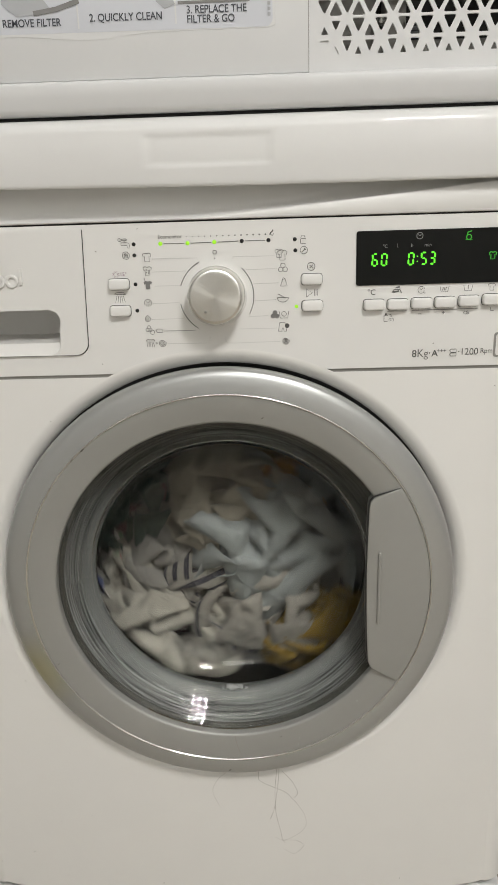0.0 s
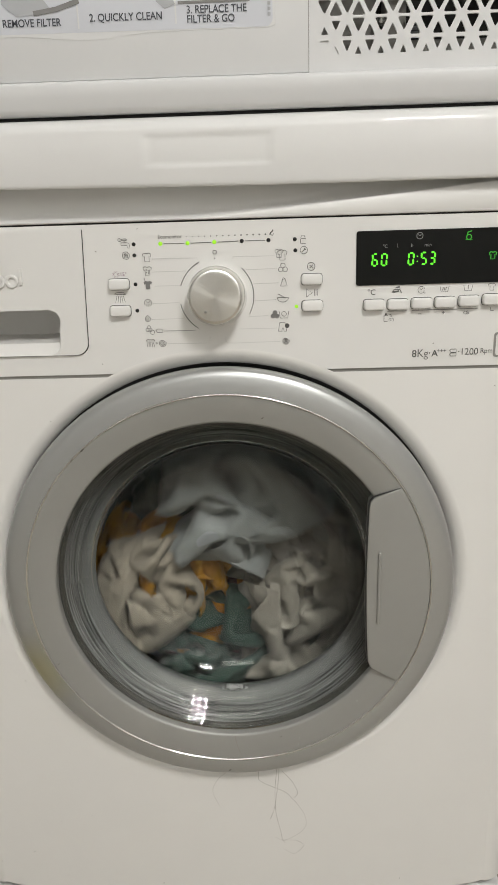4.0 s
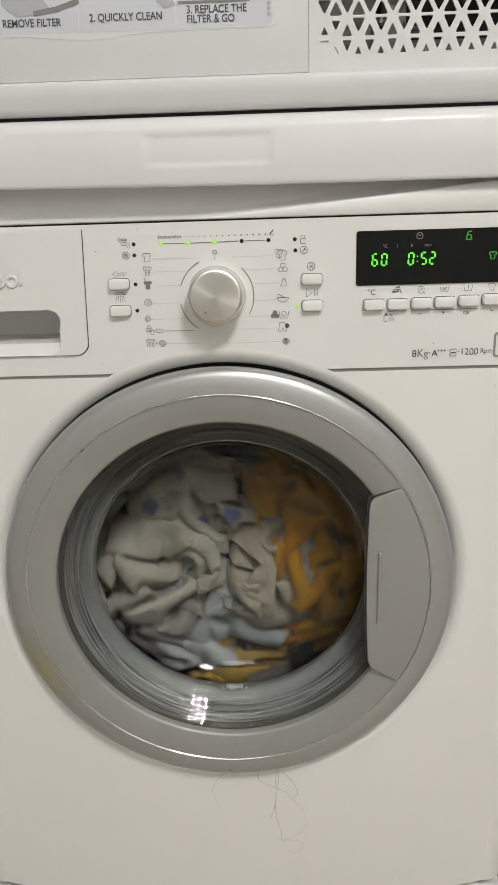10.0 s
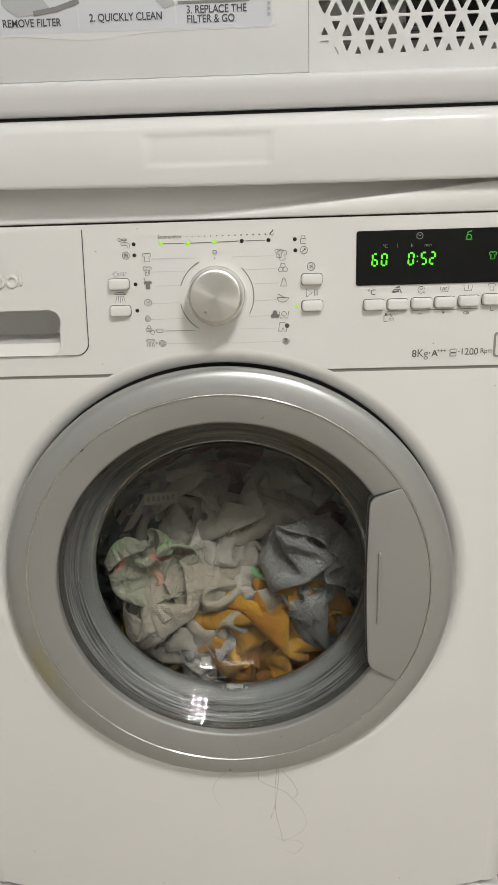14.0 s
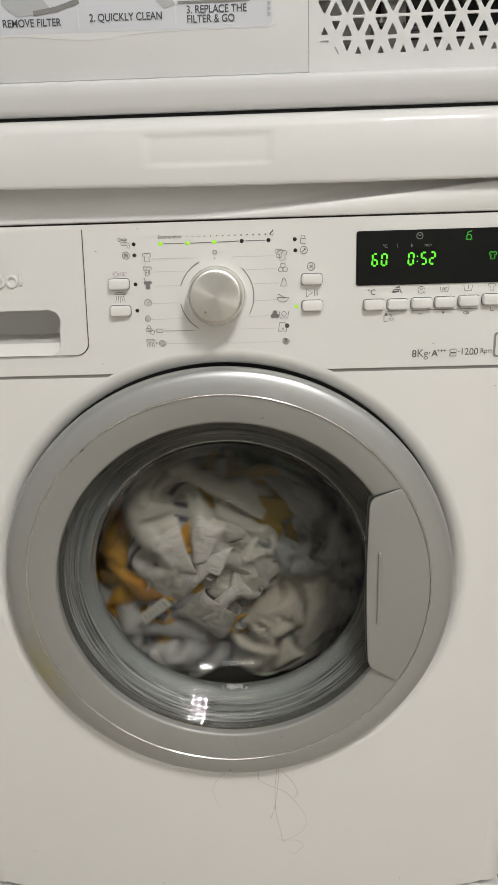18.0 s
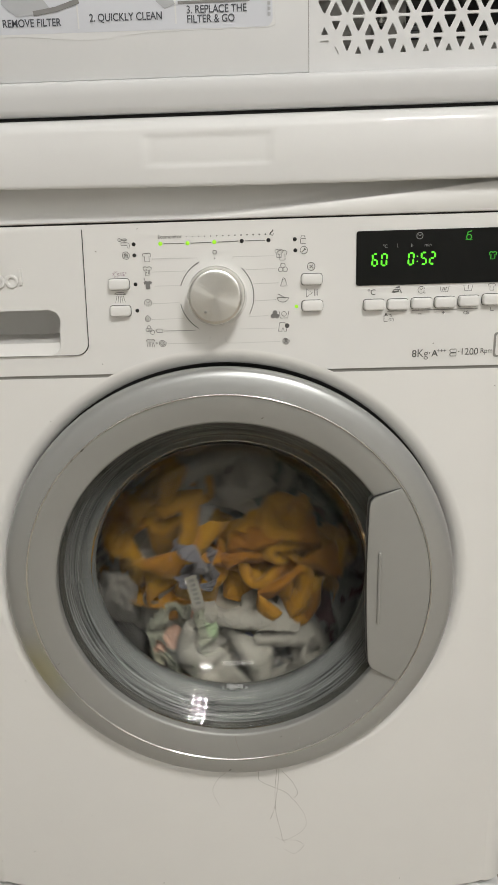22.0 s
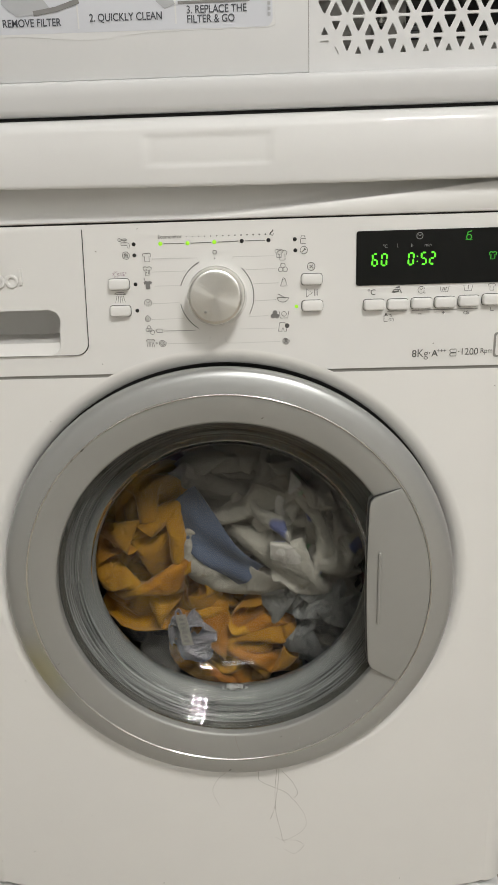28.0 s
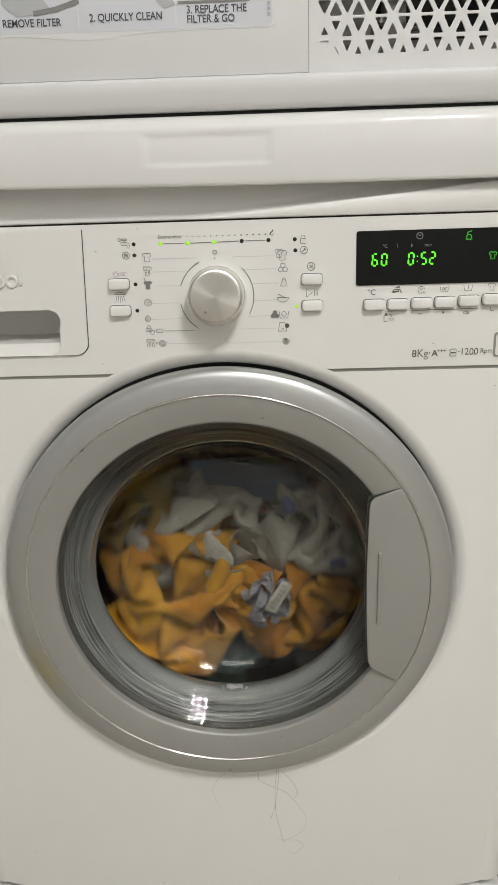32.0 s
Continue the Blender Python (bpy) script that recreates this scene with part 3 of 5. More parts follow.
text_part("printed_word", "Rpm", (0.2450, 0.6951), 0.0048, PY, INK, panel, stretch=0.95)
c = (0.2678, 0.7012)
badge = part("badge_plate", slab(rounded(c[0] - .0105, c[0] + .0105, c[1] - .0115, c[1] + .0115, .0025), -0.0008, 0.001), MID_PLASTIC, panel, "grey framed badge")
part("badge_face", slab(rounded(c[0] - .0088, c[0] + .0088, c[1] - .0098, c[1] + .0098, .002), -0.0014, 0.0), PLASTIC, badge)

# ---- display with seven-segment digits ----
D0, D1 = (0.1276, 0.8072), (0.1285, 0.7589)
screen = part("display", slab(rounded(D0[0], 0.287, D1[1], D0[1], .0022), -0.0010, 0.002), DISPLAY, washer, "black glass display with green digits")
DY = -0.0016


def segment(kind, cx, cz, w=0.0044, h=0.0102, mat=None):
    """One bar of a digit: a top, g middle, d bottom, f e on one side, b c on the other."""
    t = 0.0015
    x = {"a": 0, "g": 0, "d": 0, "f": -w / 2, "e": -w / 2, "b": w / 2, "c": w / 2}[kind]
    z = {"a": h / 2, "g": 0, "d": -h / 2, "f": h / 4, "b": h / 4, "e": -h / 4, "c": -h / 4}[kind]
    lean = z * 0.06
    if kind in "agd":
        o = [(-w / 2 + t * .45, 0), (-w / 2 + t * .85, t / 2), (w / 2 - t * .85, t / 2), (w / 2 - t * .45, 0), (w / 2 - t * .85, -t / 2), (-w / 2 + t * .85, -t / 2)]
    else:
        o = [(0, h / 4 - t * .22), (t / 2, h / 4 - t * .6), (t / 2, -h / 4 + t * .6), (0, -h / 4 + t * .22), (-t / 2, -h / 4 + t * .6), (-t / 2, h / 4 - t * .6)]
    bm = slab([(p[0], p[1]) for p in o], -0.0002, 0.0002)
    ob = part("segment", bm, mat or DIGIT, screen)
    ob.location = (cx + x + lean, DY, cz + z)
    return ob


SEGMENTS = {"0": "abcdef", "6": "acdefg", "5": "acdfg", "2": "abdeg"}


def digit(ch, c):
    for k in SEGMENTS[ch]:
        segment(k, *c)


digit("6", (0.1444, 0.7817))
digit("0", (0.1528, 0.7817))
digit("0", (0.1771, 0.7818))
digit("5", (0.1886, 0.7819))
MINUTE = (0.1963, 0.7820)
for k in "abdg":
    segment(k, *MINUTE)
moving_segment = segment("e", *MINUTE)
for dz in (-.0022, .0022):
    c = (0.1828, 0.7816)
    part("colon_dot", disc(c[0], c[1] + dz, .0006, DY - .0002), DIGIT, screen)
text_part("unit_mark", "°C", (0.1535, 0.7936), .0030, DY, INK_LIGHT, screen, "CENTER")
text_part("unit_mark", "l", (0.1647, 0.7938), .0034, DY, INK_LIGHT, screen, "CENTER")
text_part("unit_mark", "h", (0.1777, 0.7937), .0032, DY, INK_LIGHT, screen, "CENTER")
text_part("unit_mark", "min", (0.1920, 0.7937), .0032, DY, INK_LIGHT, screen, "CENTER")
c = (0.1843, 0.8018)
part("clock_mark", stroke([(c[0] - .0013, c[1] + .001), (c[0], c[1]), (c[0] + .0013, c[1] + .001)], .0006, DY, stroke(arc(c[0], c[1], .0028, 0, 360, 20), .0006, DY)), INK_LIGHT, screen)
c = (0.2283, 0.8006)
part("lock_mark", stroke(arc(c[0], c[1] - .0012, .0022, 0, 360, 16), .0009, DY, stroke([(c[0] - .0021, c[1] - .001), (c[0] - .0012, c[1] + .003), (c[0] + .0025, c[1] + .0042)], .0009, DY)), DIGIT_DIM, screen, "dim green lock mark")
part("lock_line", stroke([(0.2255, 0.7972), (0.2315, 0.7973)], .0004, DY), DIGIT_DIM, screen)
part("shirt_mark", stroke(shirt((0.2507, 0.7829), .0065), .0009, DY), DIGIT_DIM, screen, "dim green shirt mark")

# ---- knob ----
part("knob_base", revolve([(0.0, -0.0012), (0.0276, -0.0012), (0.0284, 0.0008)], KC[0], KC[1], 64), PLASTIC, washer, "thin white collar under the knob", True)
knob = sharp(part("knob", revolve([(0.0264, 0.0), (0.0266, -0.003), (0.0258, -0.0055), (0.0254, -0.0190), (0.0250, -0.0222), (0.0240, -0.0240), (0.0226, -0.0248), (0.0212, -0.0249), (0.0, -0.0252)], KC[0], KC[1] + 0.0012, 72), ALU, washer, "round brushed aluminium selector knob, worn at its rim"), 30)
c = (-0.0102, 0.7415)
part("knob_mark", revolve([(0.0, -0.0262), (0.0009, -0.0260), (0.0014, -0.0252), (0.0014, -0.024)], c[0], c[1], 12), MID_PLASTIC, knob)

# ---- detergent drawer ----
dl, dr = -0.290, -0.1222
b0 = (-0.1255, 0.7139)
zb, zt = 0.7015, ZP1 - 0.0035
rc = 0.0115
out = [(dl, zt), (dl, zb)] + arc(b0[0] - rc, zb + rc, rc, 270, 355, 8) + [(dr, zt)]
part("drawer_gap", plate([(x + (0.0007 if x > dl + .01 else 0), z - 0.0007) for x, z in out], [wide_grip], -0.0003, 0.0006), DARK_PLASTIC, washer)
drawer = sharp(part("detergent_drawer", plate(out, [grip], -0.0022, 0.0008), PLASTIC, washer, "white detergent drawer front with a grip recess"), 40)
zm = 0.7140
bm = bmesh.new()
rim = [bm.verts.new((x, -0.0021, z)) for x, z in grip]
mid = [bm.verts.new((x - (0.0008 if x > -.2 else 0), 0.0035, z if z > zm else z + (zm - z) * 0.9)) for x, z in grip]
low = [bm.verts.new((x - (0.002 if x > -.2 else 0), 0.060, max(z, zm))) for x, z in grip]
for a, b in ((rim, mid), (mid, low)):
    for i in range(len(grip)):
        k = (i + 1) % len(grip)
        bm.faces.new((a[i], a[k], b[k], b[i]))
bm.faces.new(low)
sharp(part("grip_recess", bm, PLASTIC, drawer, "hollow finger grip"), 50)
# raised brand plate drawn as plain shapes
for c, r in (((-0.2030, 0.7717), .0062), ((-0.1908, 0.7718), .0062)):
    part("raised_ring", revolve([(r, -0.002), (r, -0.0036), (r - .0006, -0.0040), (r - .0026, -0.0040), (r - .0032, -0.0036), (r - .0032, -0.002)], c[0], c[1], 32), PLASTIC, drawer, smooth=True)
c = (-0.1822, 0.7758)
part("raised_bar", slab(rounded(c[0] - .0016, c[0] + .0016, c[1] - .0075, c[1] + .0075, .0008, 3), -0.004, -0.002, .0004), PLASTIC, drawer)
part("raised_sweep", stroke(arc(-0.2017, 0.7825, .0058, -60, 130, 16), .0022, -0.0038), PLASTIC, drawer)

# ---- the door ----
door = sharp(part("door_ring", revolve([(0.200, 0.022), (0.2175, 0.010), (0.2212, 0.000), (0.2236, -0.0090), (0.2255, -0.0175), (0.2262, -0.0230), (0.2254, -0.0275), (0.2225, -0.0307), (0.2175, -0.0327), (0.2100, -0.0340), (0.2030, -0.0346)], 0, ZD, 160), SILVER, washer, "polished silver outer door ring"), 60)
part("trim_line", revolve([(0.2030, -0.0346), (0.2024, -0.0354), (0.2015, -0.0354), (0.2008, -0.0338)], 0, ZD, 160), CHROME, door, "bright thin trim ring", True)
part("inner_ring", revolve([(0.2008, -0.0338), (0.1990, -0.0340), (0.1764, -0.0300), (0.1742, -0.0292), (0.1736, -0.0275), (0.1736, -0.0200)], 0, ZD, 160), SILVER_FLAT, door, "satin grey inner door ring", True)
part("seal_line", revolve([(0.1736, -0.0200), (0.1738, -0.0128), (0.1716, -0.0130)], 0, ZD, 128), RUBBER_AND_GAP_SHADE, door, "", True)
crust = random.Random(8)
for a0, a1 in ((238, 262), (264, 288)):
    part("residue", stroke([(p[0] + crust.gauss(0, .00012), p[1] + crust.gauss(0, .00012)) for p in arc(0, ZD, .1729, a0, a1, 36)], .0009, -0.0202), RESIDUE, door, "brown dried soap residue along the glass edge")

# bellows seen through the glass wall of the bowl
steps = [(0.1716, -0.0130)]
for k in range(6):
    r, y = 0.1702 - 0.0023 * k, -0.0122 + 0.0020 * k
    steps += [(r, y), (r - 0.0003, y + 0.0012), (r - 0.0019, y + 0.0003), (r - 0.0022, y + 0.0018)]
lip = [(0.1562, 0.0010), (0.1560, 0.0022), (0.1522, 0.0058), (0.1482, 0.0080), (0.1460, 0.0098), (0.1453, 0.0125), (0.1458, 0.016), (0.150, 0.027), (0.170, 0.0305)]
part("bellows_lip", revolve(lip, 0, ZD, 128), RUBBER_PALE, washer, "smooth pale grey inner lip of the door seal", True)
steps.append((0.1562, 0.0010))
part("bellows", revolve(steps, 0, ZD, 128), RUBBER, washer, "grey ribbed rubber door seal", True)
bowl_curve = [(0.1765, -0.0188), (0.1728, -0.0202), (0.1650, -0.0118), (0.1570, -0.0030), (0.1500, 0.0045), (0.1460, 0.0078), (0.1432, 0.0112), (0.1402, 0.0165), (0.1345, 0.0240), (0.1220, 0.0360), (0.1000, 0.0460), (0.0600, 0.0540), (0.0, 0.0565)]
pressed = random.Random(12)            # pressed rings in the room side of the cone
ripple = []
for (ra, ya), (rb, yb) in zip(bowl_curve[1:4], bowl_curve[2:5]):
    n = max(3, round(math.hypot(rb - ra, yb - ya) / 0.0012))
    for k in range(n):
        u = (k + pressed.uniform(-0.25, 0.25)) / n
        d = pressed.uniform(0.00004, 0.00028) * (1 if k % 2 else -1)
        ripple.append((ra + (rb - ra) * u - 0.0026 + d * 0.7, ya + (yb - ya) * u - 0.0026 + d * 0.7))
bead = [(0.1462, 0.0026), (0.1452, 0.0020), (0.1441, 0.0023), (0.1434, 0.0034), (0.1430, 0.0050)]   # the rim where the cone meets the dome
front_side = ripple + bead + [(max(r - 0.0026, 0.0), y - 0.0026) for r, y in bowl_curve[6:]]
front_side.insert(0, (0.1739, -0.0214))
bowl = part("glass_bowl", revolve(bowl_curve + front_side[::-1], 0, ZD, 128, close=True), GLASS, door, "clear domed door glass", True)
bowl.visible_shadow = False

# the handle lies over one side of the ring
R2 = 0.2006
t0, t1 = (0.1686, 0.5716), (0.1718, 0.3598)
a0 = math.degrees(math.atan2(t0[1] - ZD, t0[0]))
a1 = math.degrees(math.atan2(t1[1] - ZD, t1[0]))
hp = arc(0, ZD, R2, a1, a0, 20)
hp += [(0.1443, 0.5629), (0.1406, 0.5589), (0.1394, 0.5526), (0.1384, 0.5172), (0.1380, 0.4807), (0.1384, 0.4431), (0.1396, 0.4043), (0.1409, 0.3831), (0.1442, 0.3757)]
part("handle_gap", slab([(x + (0.0009 if x < .19 else 0) * -1, z) for x, z in hp], -0.0342, -0.0300), DARK_PLASTIC, door)
handle = sharp(part("door_handle", slab(hp, -0.0362, -0.0200, 0.0010), SILVER_FLAT, door, "satin grey door handle"), 50)
s0, s1 = (0.1502, 0.5066), (0.1498, 0.4275)
part("handle_ridge", slab(rounded(s0[0] - .0017, s0[0] + .0017, s1[1], s0[1], .0016, 4), -0.0386, -0.0355, .0012), SILVER_FLAT, handle)

# ---- drum ----
drum = new("drum")
drum.parent = washer
drum.location = SET_BACK @ Vector((0, 0, ZD))
part("drum_shell", revolve([(0.165, 0.032), (0.235, 0.036), (0.242, 0.05), (0.242, 0.34), (0.225, 0.36), (0.0, 0.365)], 0, 0, 96), STEEL_SHADED, drum, "perforated steel drum wall", True)
holes = bmesh.new()
for i in range(16):
    for j in range(40):
        a = 2 * math.pi * (j + 0.5 * (i % 2)) / 40
        ny = 0.06 + i * 0.018
        n = Vector((math.cos(a), 0, math.sin(a)))
        tang = Vector((-n.z, 0, n.x))
        holes.faces.new([holes.verts.new(n * 0.2412 + Vector((0, ny, 0)) + tang * 0.0025 * math.cos(k) + Vector((0, 0.0025, 0)) * math.sin(k)) for k in (0, 1.05, 2.09, 3.14, 4.19, 5.24)])
tagged(part("perforations", holes, BLACK, drum), kind="stuff")
for k in range(3):
    a = radians(90 + 120 * k)
    lift = part("lifter", box(-0.028, 0.028, 0.06, 0.33, -0.001, 0.050, 0.016, 3), LIFTER, drum, "dark grey plastic lifter rib", True)
    lift.matrix_local = pose(0.241 * math.cos(a), 0, 0.241 * math.sin(a), 0, -math.degrees(a) - 90, 0)
part("tub_wall", revolve([(0.168, 0.0305), (0.25, 0.031), (0.27, 0.04), (0.27, 0.38), (0.0, 0.385)], 0, ZD, 64), DARK_PLASTIC, washer, "", True)

# suds left under the glass
rs = random.Random(4)
suds = bmesh.new()
for k in range(210):
    c = (-0.0006, 0.3266)
    dx, big = rs.gauss(0, .0062), rs.random() < 0.06
    bmesh.ops.create_icosphere(suds, subdivisions=1, radius=rs.uniform(.0011, .0019) if big else rs.uniform(.0003, .0008), matrix=Matrix.Translation((c[0] + dx, 0.0045 - abs(rs.gauss(0, .0006)), c[1] + 3.0 * dx * dx + rs.gauss(0, .0018))))
tagged(part("suds", suds, FOAM, washer, "white soap foam", True), kind="stuff")

for ob in washer.children_recursive:
    if ob == door or ob.parent == door or ob.parent == handle or ob.name in ("bellows", "bellows_lip", "tub_wall", "suds"):
        ob.data.transform(SET_BACK)
    elif ob.parent == drum:
        ob.data.transform(Matrix.Scale(GROWN, 4))
        ob.location *= GROWN

# ---- stacking shelf between the machines ----
shelf = thing("stacking_shelf", 0, 0, 0, "glossy white stacking kit with a pull-out shelf under the dryer", "shelf")
SB, ST, SY = 0.8516, 0.9083, -0.012
DB = 0.9112            # the dryer's lower edge


EM = (-0.0565, 0.0517, 0.8670, 0.8914)


def shelf_front():
    bm = bmesh.new()
    prof = [(0.02, SB + .0085), (SY + .008, SB + .0080), (SY + .0052, SB + .0060), (SY + .0042, SB + .0012), (SY + .0034, SB + .0003), (SY + .0020, SB + .0001), (SY + .0010, SB + .0010), (SY + .0004, SB + .0030)]
    prof += [(SY - .0014 * math.sin(math.pi * k / 22) + .0002, SB + .005 + (ST - SB - .017) * k / 22) for k in range(23)]
    prof += [(SY + .0010, ST - .009), (SY + .0035, ST - .0055), (SY + .008, ST - .0022), (SY + .014, ST - .0004), (SY + .018, ST), (0.02, ST)]
    xs = [-0.300 + 0.6 * k / 170 for k in range(171)]

    def hollow(x, z):
        """A shallow pressed field with soft edges."""
        d = min(x - EM[0], EM[1] - x, z - EM[2], EM[3] - z) / 0.0045
        d = max(0.0, min(1.0, d + 0.5))
        return 0.0011 * d * d * (3 - 2 * d)

    def droop(x, z):
        """The lower edge hangs a little lower towards the display's end."""
        return 0.0030 * max(0.0, min(1.0, (x + 0.22) / 0.26)) * max(0.0, 1.0 - (z - SB) / 0.012)

    rows = [[bm.verts.new((x, y + hollow(x, z), z - droop(x, z))) for y, z in prof] for x in xs]
    for a, b in zip(rows, rows[1:]):
        for i in range(len(prof) - 1):
            bm.faces.new((a[i], b[i], b[i + 1], a[i + 1]))
    bm.faces.new(rows[0])
    bm.faces.new(rows[-1])
    return bm


sharp(part("shelf_front", shelf_front(), SHELF_WHITE, shelf, "glossy rounded shelf front"), 60)
part("shelf_frame", box(-0.298, 0.298, 0.02, 0.58, ZTOP + .001, ST, .003), SHELF_WHITE, shelf)
part("shelf_gap", box(-0.294, 0.294, 0.004, 0.5, ST, DB - .0003), BLACK, shelf)

# ---- tumble dryer ----
dryer = thing("tumble_dryer", 0, 0, 0, "white tumble dryer stacked on the shelf, with a vent grille", "tumble dryer")
ZS = 0.9375            # seam above the foot band


def extrude_x(prof, x0, x1):
    bm = bmesh.new()
    a = [bm.verts.new((x0, y, z)) for y, z in prof]
    b = [bm.verts.new((x1, y, z)) for y, z in prof]
    for i in range(len(prof) - 1):
        bm.faces.new((a[i], b[i], b[i + 1], a[i + 1]))
    bm.faces.new(a)
    bm.faces.new(b)
    return bm


sharp(part("foot_band", extrude_x([(0.03, DB), (-0.0020, DB), (-0.0040, DB + .0015), (-0.0052, DB + .005), (-0.0072, DB + .014), (-0.0080, ZS - .0035), (-0.0070, ZS - .0012), (-0.004, ZS), (0.03, ZS)], -0.2985, 0.2985), DRYER_WHITE, dryer, "white rounded foot band"), 50)
part("band_seam", box(-0.297, 0.297, 0.0022, 0.02, ZS - .0005, ZS + .0012), MID_PLASTIC, dryer)
XS = 0.0852
part("flap_seam", box(XS - .003, XS + .003, 0.0006, 0.012, ZS + .001, 1.055), MID_PLASTIC, dryer)
flap = sharp(part("filter_flap", box(-0.29, XS - .0002, -0.0012, 0.012, ZS + .0008, 1.055, .0005), DRYER_WHITE, dryer, "white filter flap"), 50)


def grille():
    """A plate pierced by rows of triangles that alternate."""
    bm = bmesh.new()
    edges = []

    def loop(pts):
        vs = [bm.verts.new((x, 0.0, z)) for x, z in pts]
        edges.extend(bm.edges.new((vs[i], vs[(i + 1) % len(vs)])) for i in range(len(vs)))

    loop([(XS + .0004, ZS + .0008), (0.2985, ZS + .0008), (0.2985, 1.06), (XS + .0004, 1.06)])
    pitch = 0.01895
    rise = 0.0171
    za, zb, zc2 = 0.9860, 0.9718, 0.9566
    for row in range(6):
        for k in range(0, 20):
            up = (k + row) % 2 == 1
            x = 0.0985 + k * pitch / 2
            if row == 0:
                half, tall, zc = (0.0029, 0.0062, zc2 - .0022) if up else (0.0041, 0.0092, zc2 + .0008)
            elif row == 1:
                half, tall, zc = (0.0046, 0.0094, zb - .0022) if up else (0.0056, 0.0110, zb + .0012)
                if k < 2:
                    half, tall = half * .68, tall * .68
            else:
                half, tall, zc = 0.0059, 0.0110, za + (row - 2) * rise - (0 if up else -.0008)
            if x + half > 0.29 or x - half < XS + .006:
                continue
            s = 1 if up else -1
            c = [(x - half, zc - s * tall / 2), (x + half, zc - s * tall / 2), (x, zc + s * tall / 2)]
            pts = []
            for i in range(3):
                p, q, r = Vector(c[i - 1]), Vector(c[i]), Vector(c[(i + 1) % 3])
                f = 0.20
                for w in (0.0, 0.33, 0.67, 1.0):
                    a, b = q.lerp(p, f), q.lerp(r, f)
                    pts.append(tuple(a.lerp(q, w).lerp(q.lerp(b, w), w)))
            loop(pts)
    bmesh.ops.triangle_fill(bm, use_beauty=True, use_dissolve=False, edges=edges)
    out = bmesh.ops.extrude_face_region(bm, geom=list(bm.faces))
    for v in out["geom"]:
        if isinstance(v, bmesh.types.BMVert):
            v.co.y += 0.0022
    return bm


part("vent_grille", grille(), DRYER_WHITE, dryer, "white grille of triangular holes")
part("hole_plug", box(0.0930, 0.1130, 0.0011, 0.0019, 0.9500, 0.9632), DRYER_WHITE, dryer, "web that closes two corner holes")
part("vent_cavity", box(XS + .004, 0.295, 0.08, 0.30, 0.945, 1.055), DARK_PLASTIC, dryer)
c = (0.1481, 0.9792)
part("screw", revolve([(0.0, 0.012), (0.0026, 0.013), (0.0040, 0.016), (0.0044, 0.02), (0.0044, 0.03)], c[0], c[1], 16), CHROME, dryer, "bright steel screw head behind the grille", True)
part("cavity_floor", box(XS + .004, 0.2965, 0.004, 0.05, ZS + .0015, 0.949), MID_PLASTIC, dryer)
part("cavity_sill", box(XS + .0605, 0.2950, 0.027, 0.05, 0.9492, 0.9660, .002), MID_PLASTIC, dryer)
part("cavity_side", box(XS + .001, XS + .060, 0.030, 0.05, 0.949, 1.05, .004), MID_PLASTIC, dryer)
part("cavity_rib", box(0.152, 0.170, 0.018, 0.05, 0.949, 1.05, .003), MID_PLASTIC, dryer)
part("cavity_pipe", revolve([(0.006, 0.0), (0.006, 0.13)], 0, 0, 12), RUBBER, dryer, "", True).matrix_local = pose(0.185, 0.034, 0.975, 0, 35, 80)
part("dryer_body", box(-0.2985, XS, 0.013, 0.58, ZS + .002, 1.06, 0.0), DRYER_WHITE, dryer)
part("dryer_rear", box(XS + .0005, 0.2985, 0.31, 0.58, ZS + .002, 1.06, 0.0), DRYER_WHITE, dryer)
part("dryer_side", box(0.2955, 0.2985, 0.005, 0.309, ZS + .002, 1.0598, 0.0), DRYER_WHITE, dryer)
part("dryer_front", box(-0.2985, 0.2985, 0.0, 0.012, 1.0602, 1.78, .002), DRYER_WHITE, dryer)
part("dryer_upper_body", box(-0.2985, 0.2985, 0.0122, 0.58, 1.0602, 1.78, .002), DRYER_WHITE, dryer)

# instruction sticker on the flap
k0 = (0.0552, 0.9743)
kb = (-0.1753, 0.9755)
SY2 = -0.0016
outl = [(-0.27, 1.05), (-0.27, kb[1])] + arc(k0[0] - .006, k0[1] + .006, .006, 270, 360, 6) + [(k0[0], 1.05)]
sticker = part("instruction_sticker", slab(outl, SY2, -0.0011), STICKER, flap, "pale grey instruction sticker with three steps")
film_edge = [(-0.26, 1.04), (-0.26, 0.9742)] + [(-0.1569, 0.9731), (-0.1401, 0.9719), (-0.1234, 0.9703), (-0.1043, 0.9688), (-0.0873, 0.9693), (-0.0704, 0.9712), (-0.0511, 0.9729), (-0.0176, 0.9735), (0.0253, 0.9735), (0.0528, 0.9736), (0.0576, 0.9755)] + [(k0[0] + .002, 1.04)]
part("sticker_film", slab(film_edge, -0.00145, -0.00115), DRYER_WHITE, flap, "loose clear-white backing film with a wavy edge")
for p in ((-0.1080, 0.9871), (-0.0258, 0.9843)):
    part("sticker_line", box(p[0] - .0006, p[0] + .0006, SY2 - .0003, SY2, kb[1] + .0015 + (p[0] + .18) * 0.012, 1.04), DRYER_WHITE, sticker)
TY = SY2 - .0005
text_part("sticker_line_of_text", "1. REMOVE FILTER", (-0.1225, 0.9832), .0060, TY, STICKER_DARK, sticker, "RIGHT", -0.4, stretch=0.86, bold=0.018)
text_part("sticker_line_of_text", "2. QUICKLY CLEAN", (-0.0984, 0.9849), .0060, TY, STICKER_DARK, sticker, "LEFT", -0.2, stretch=0.86, bold=0.018)
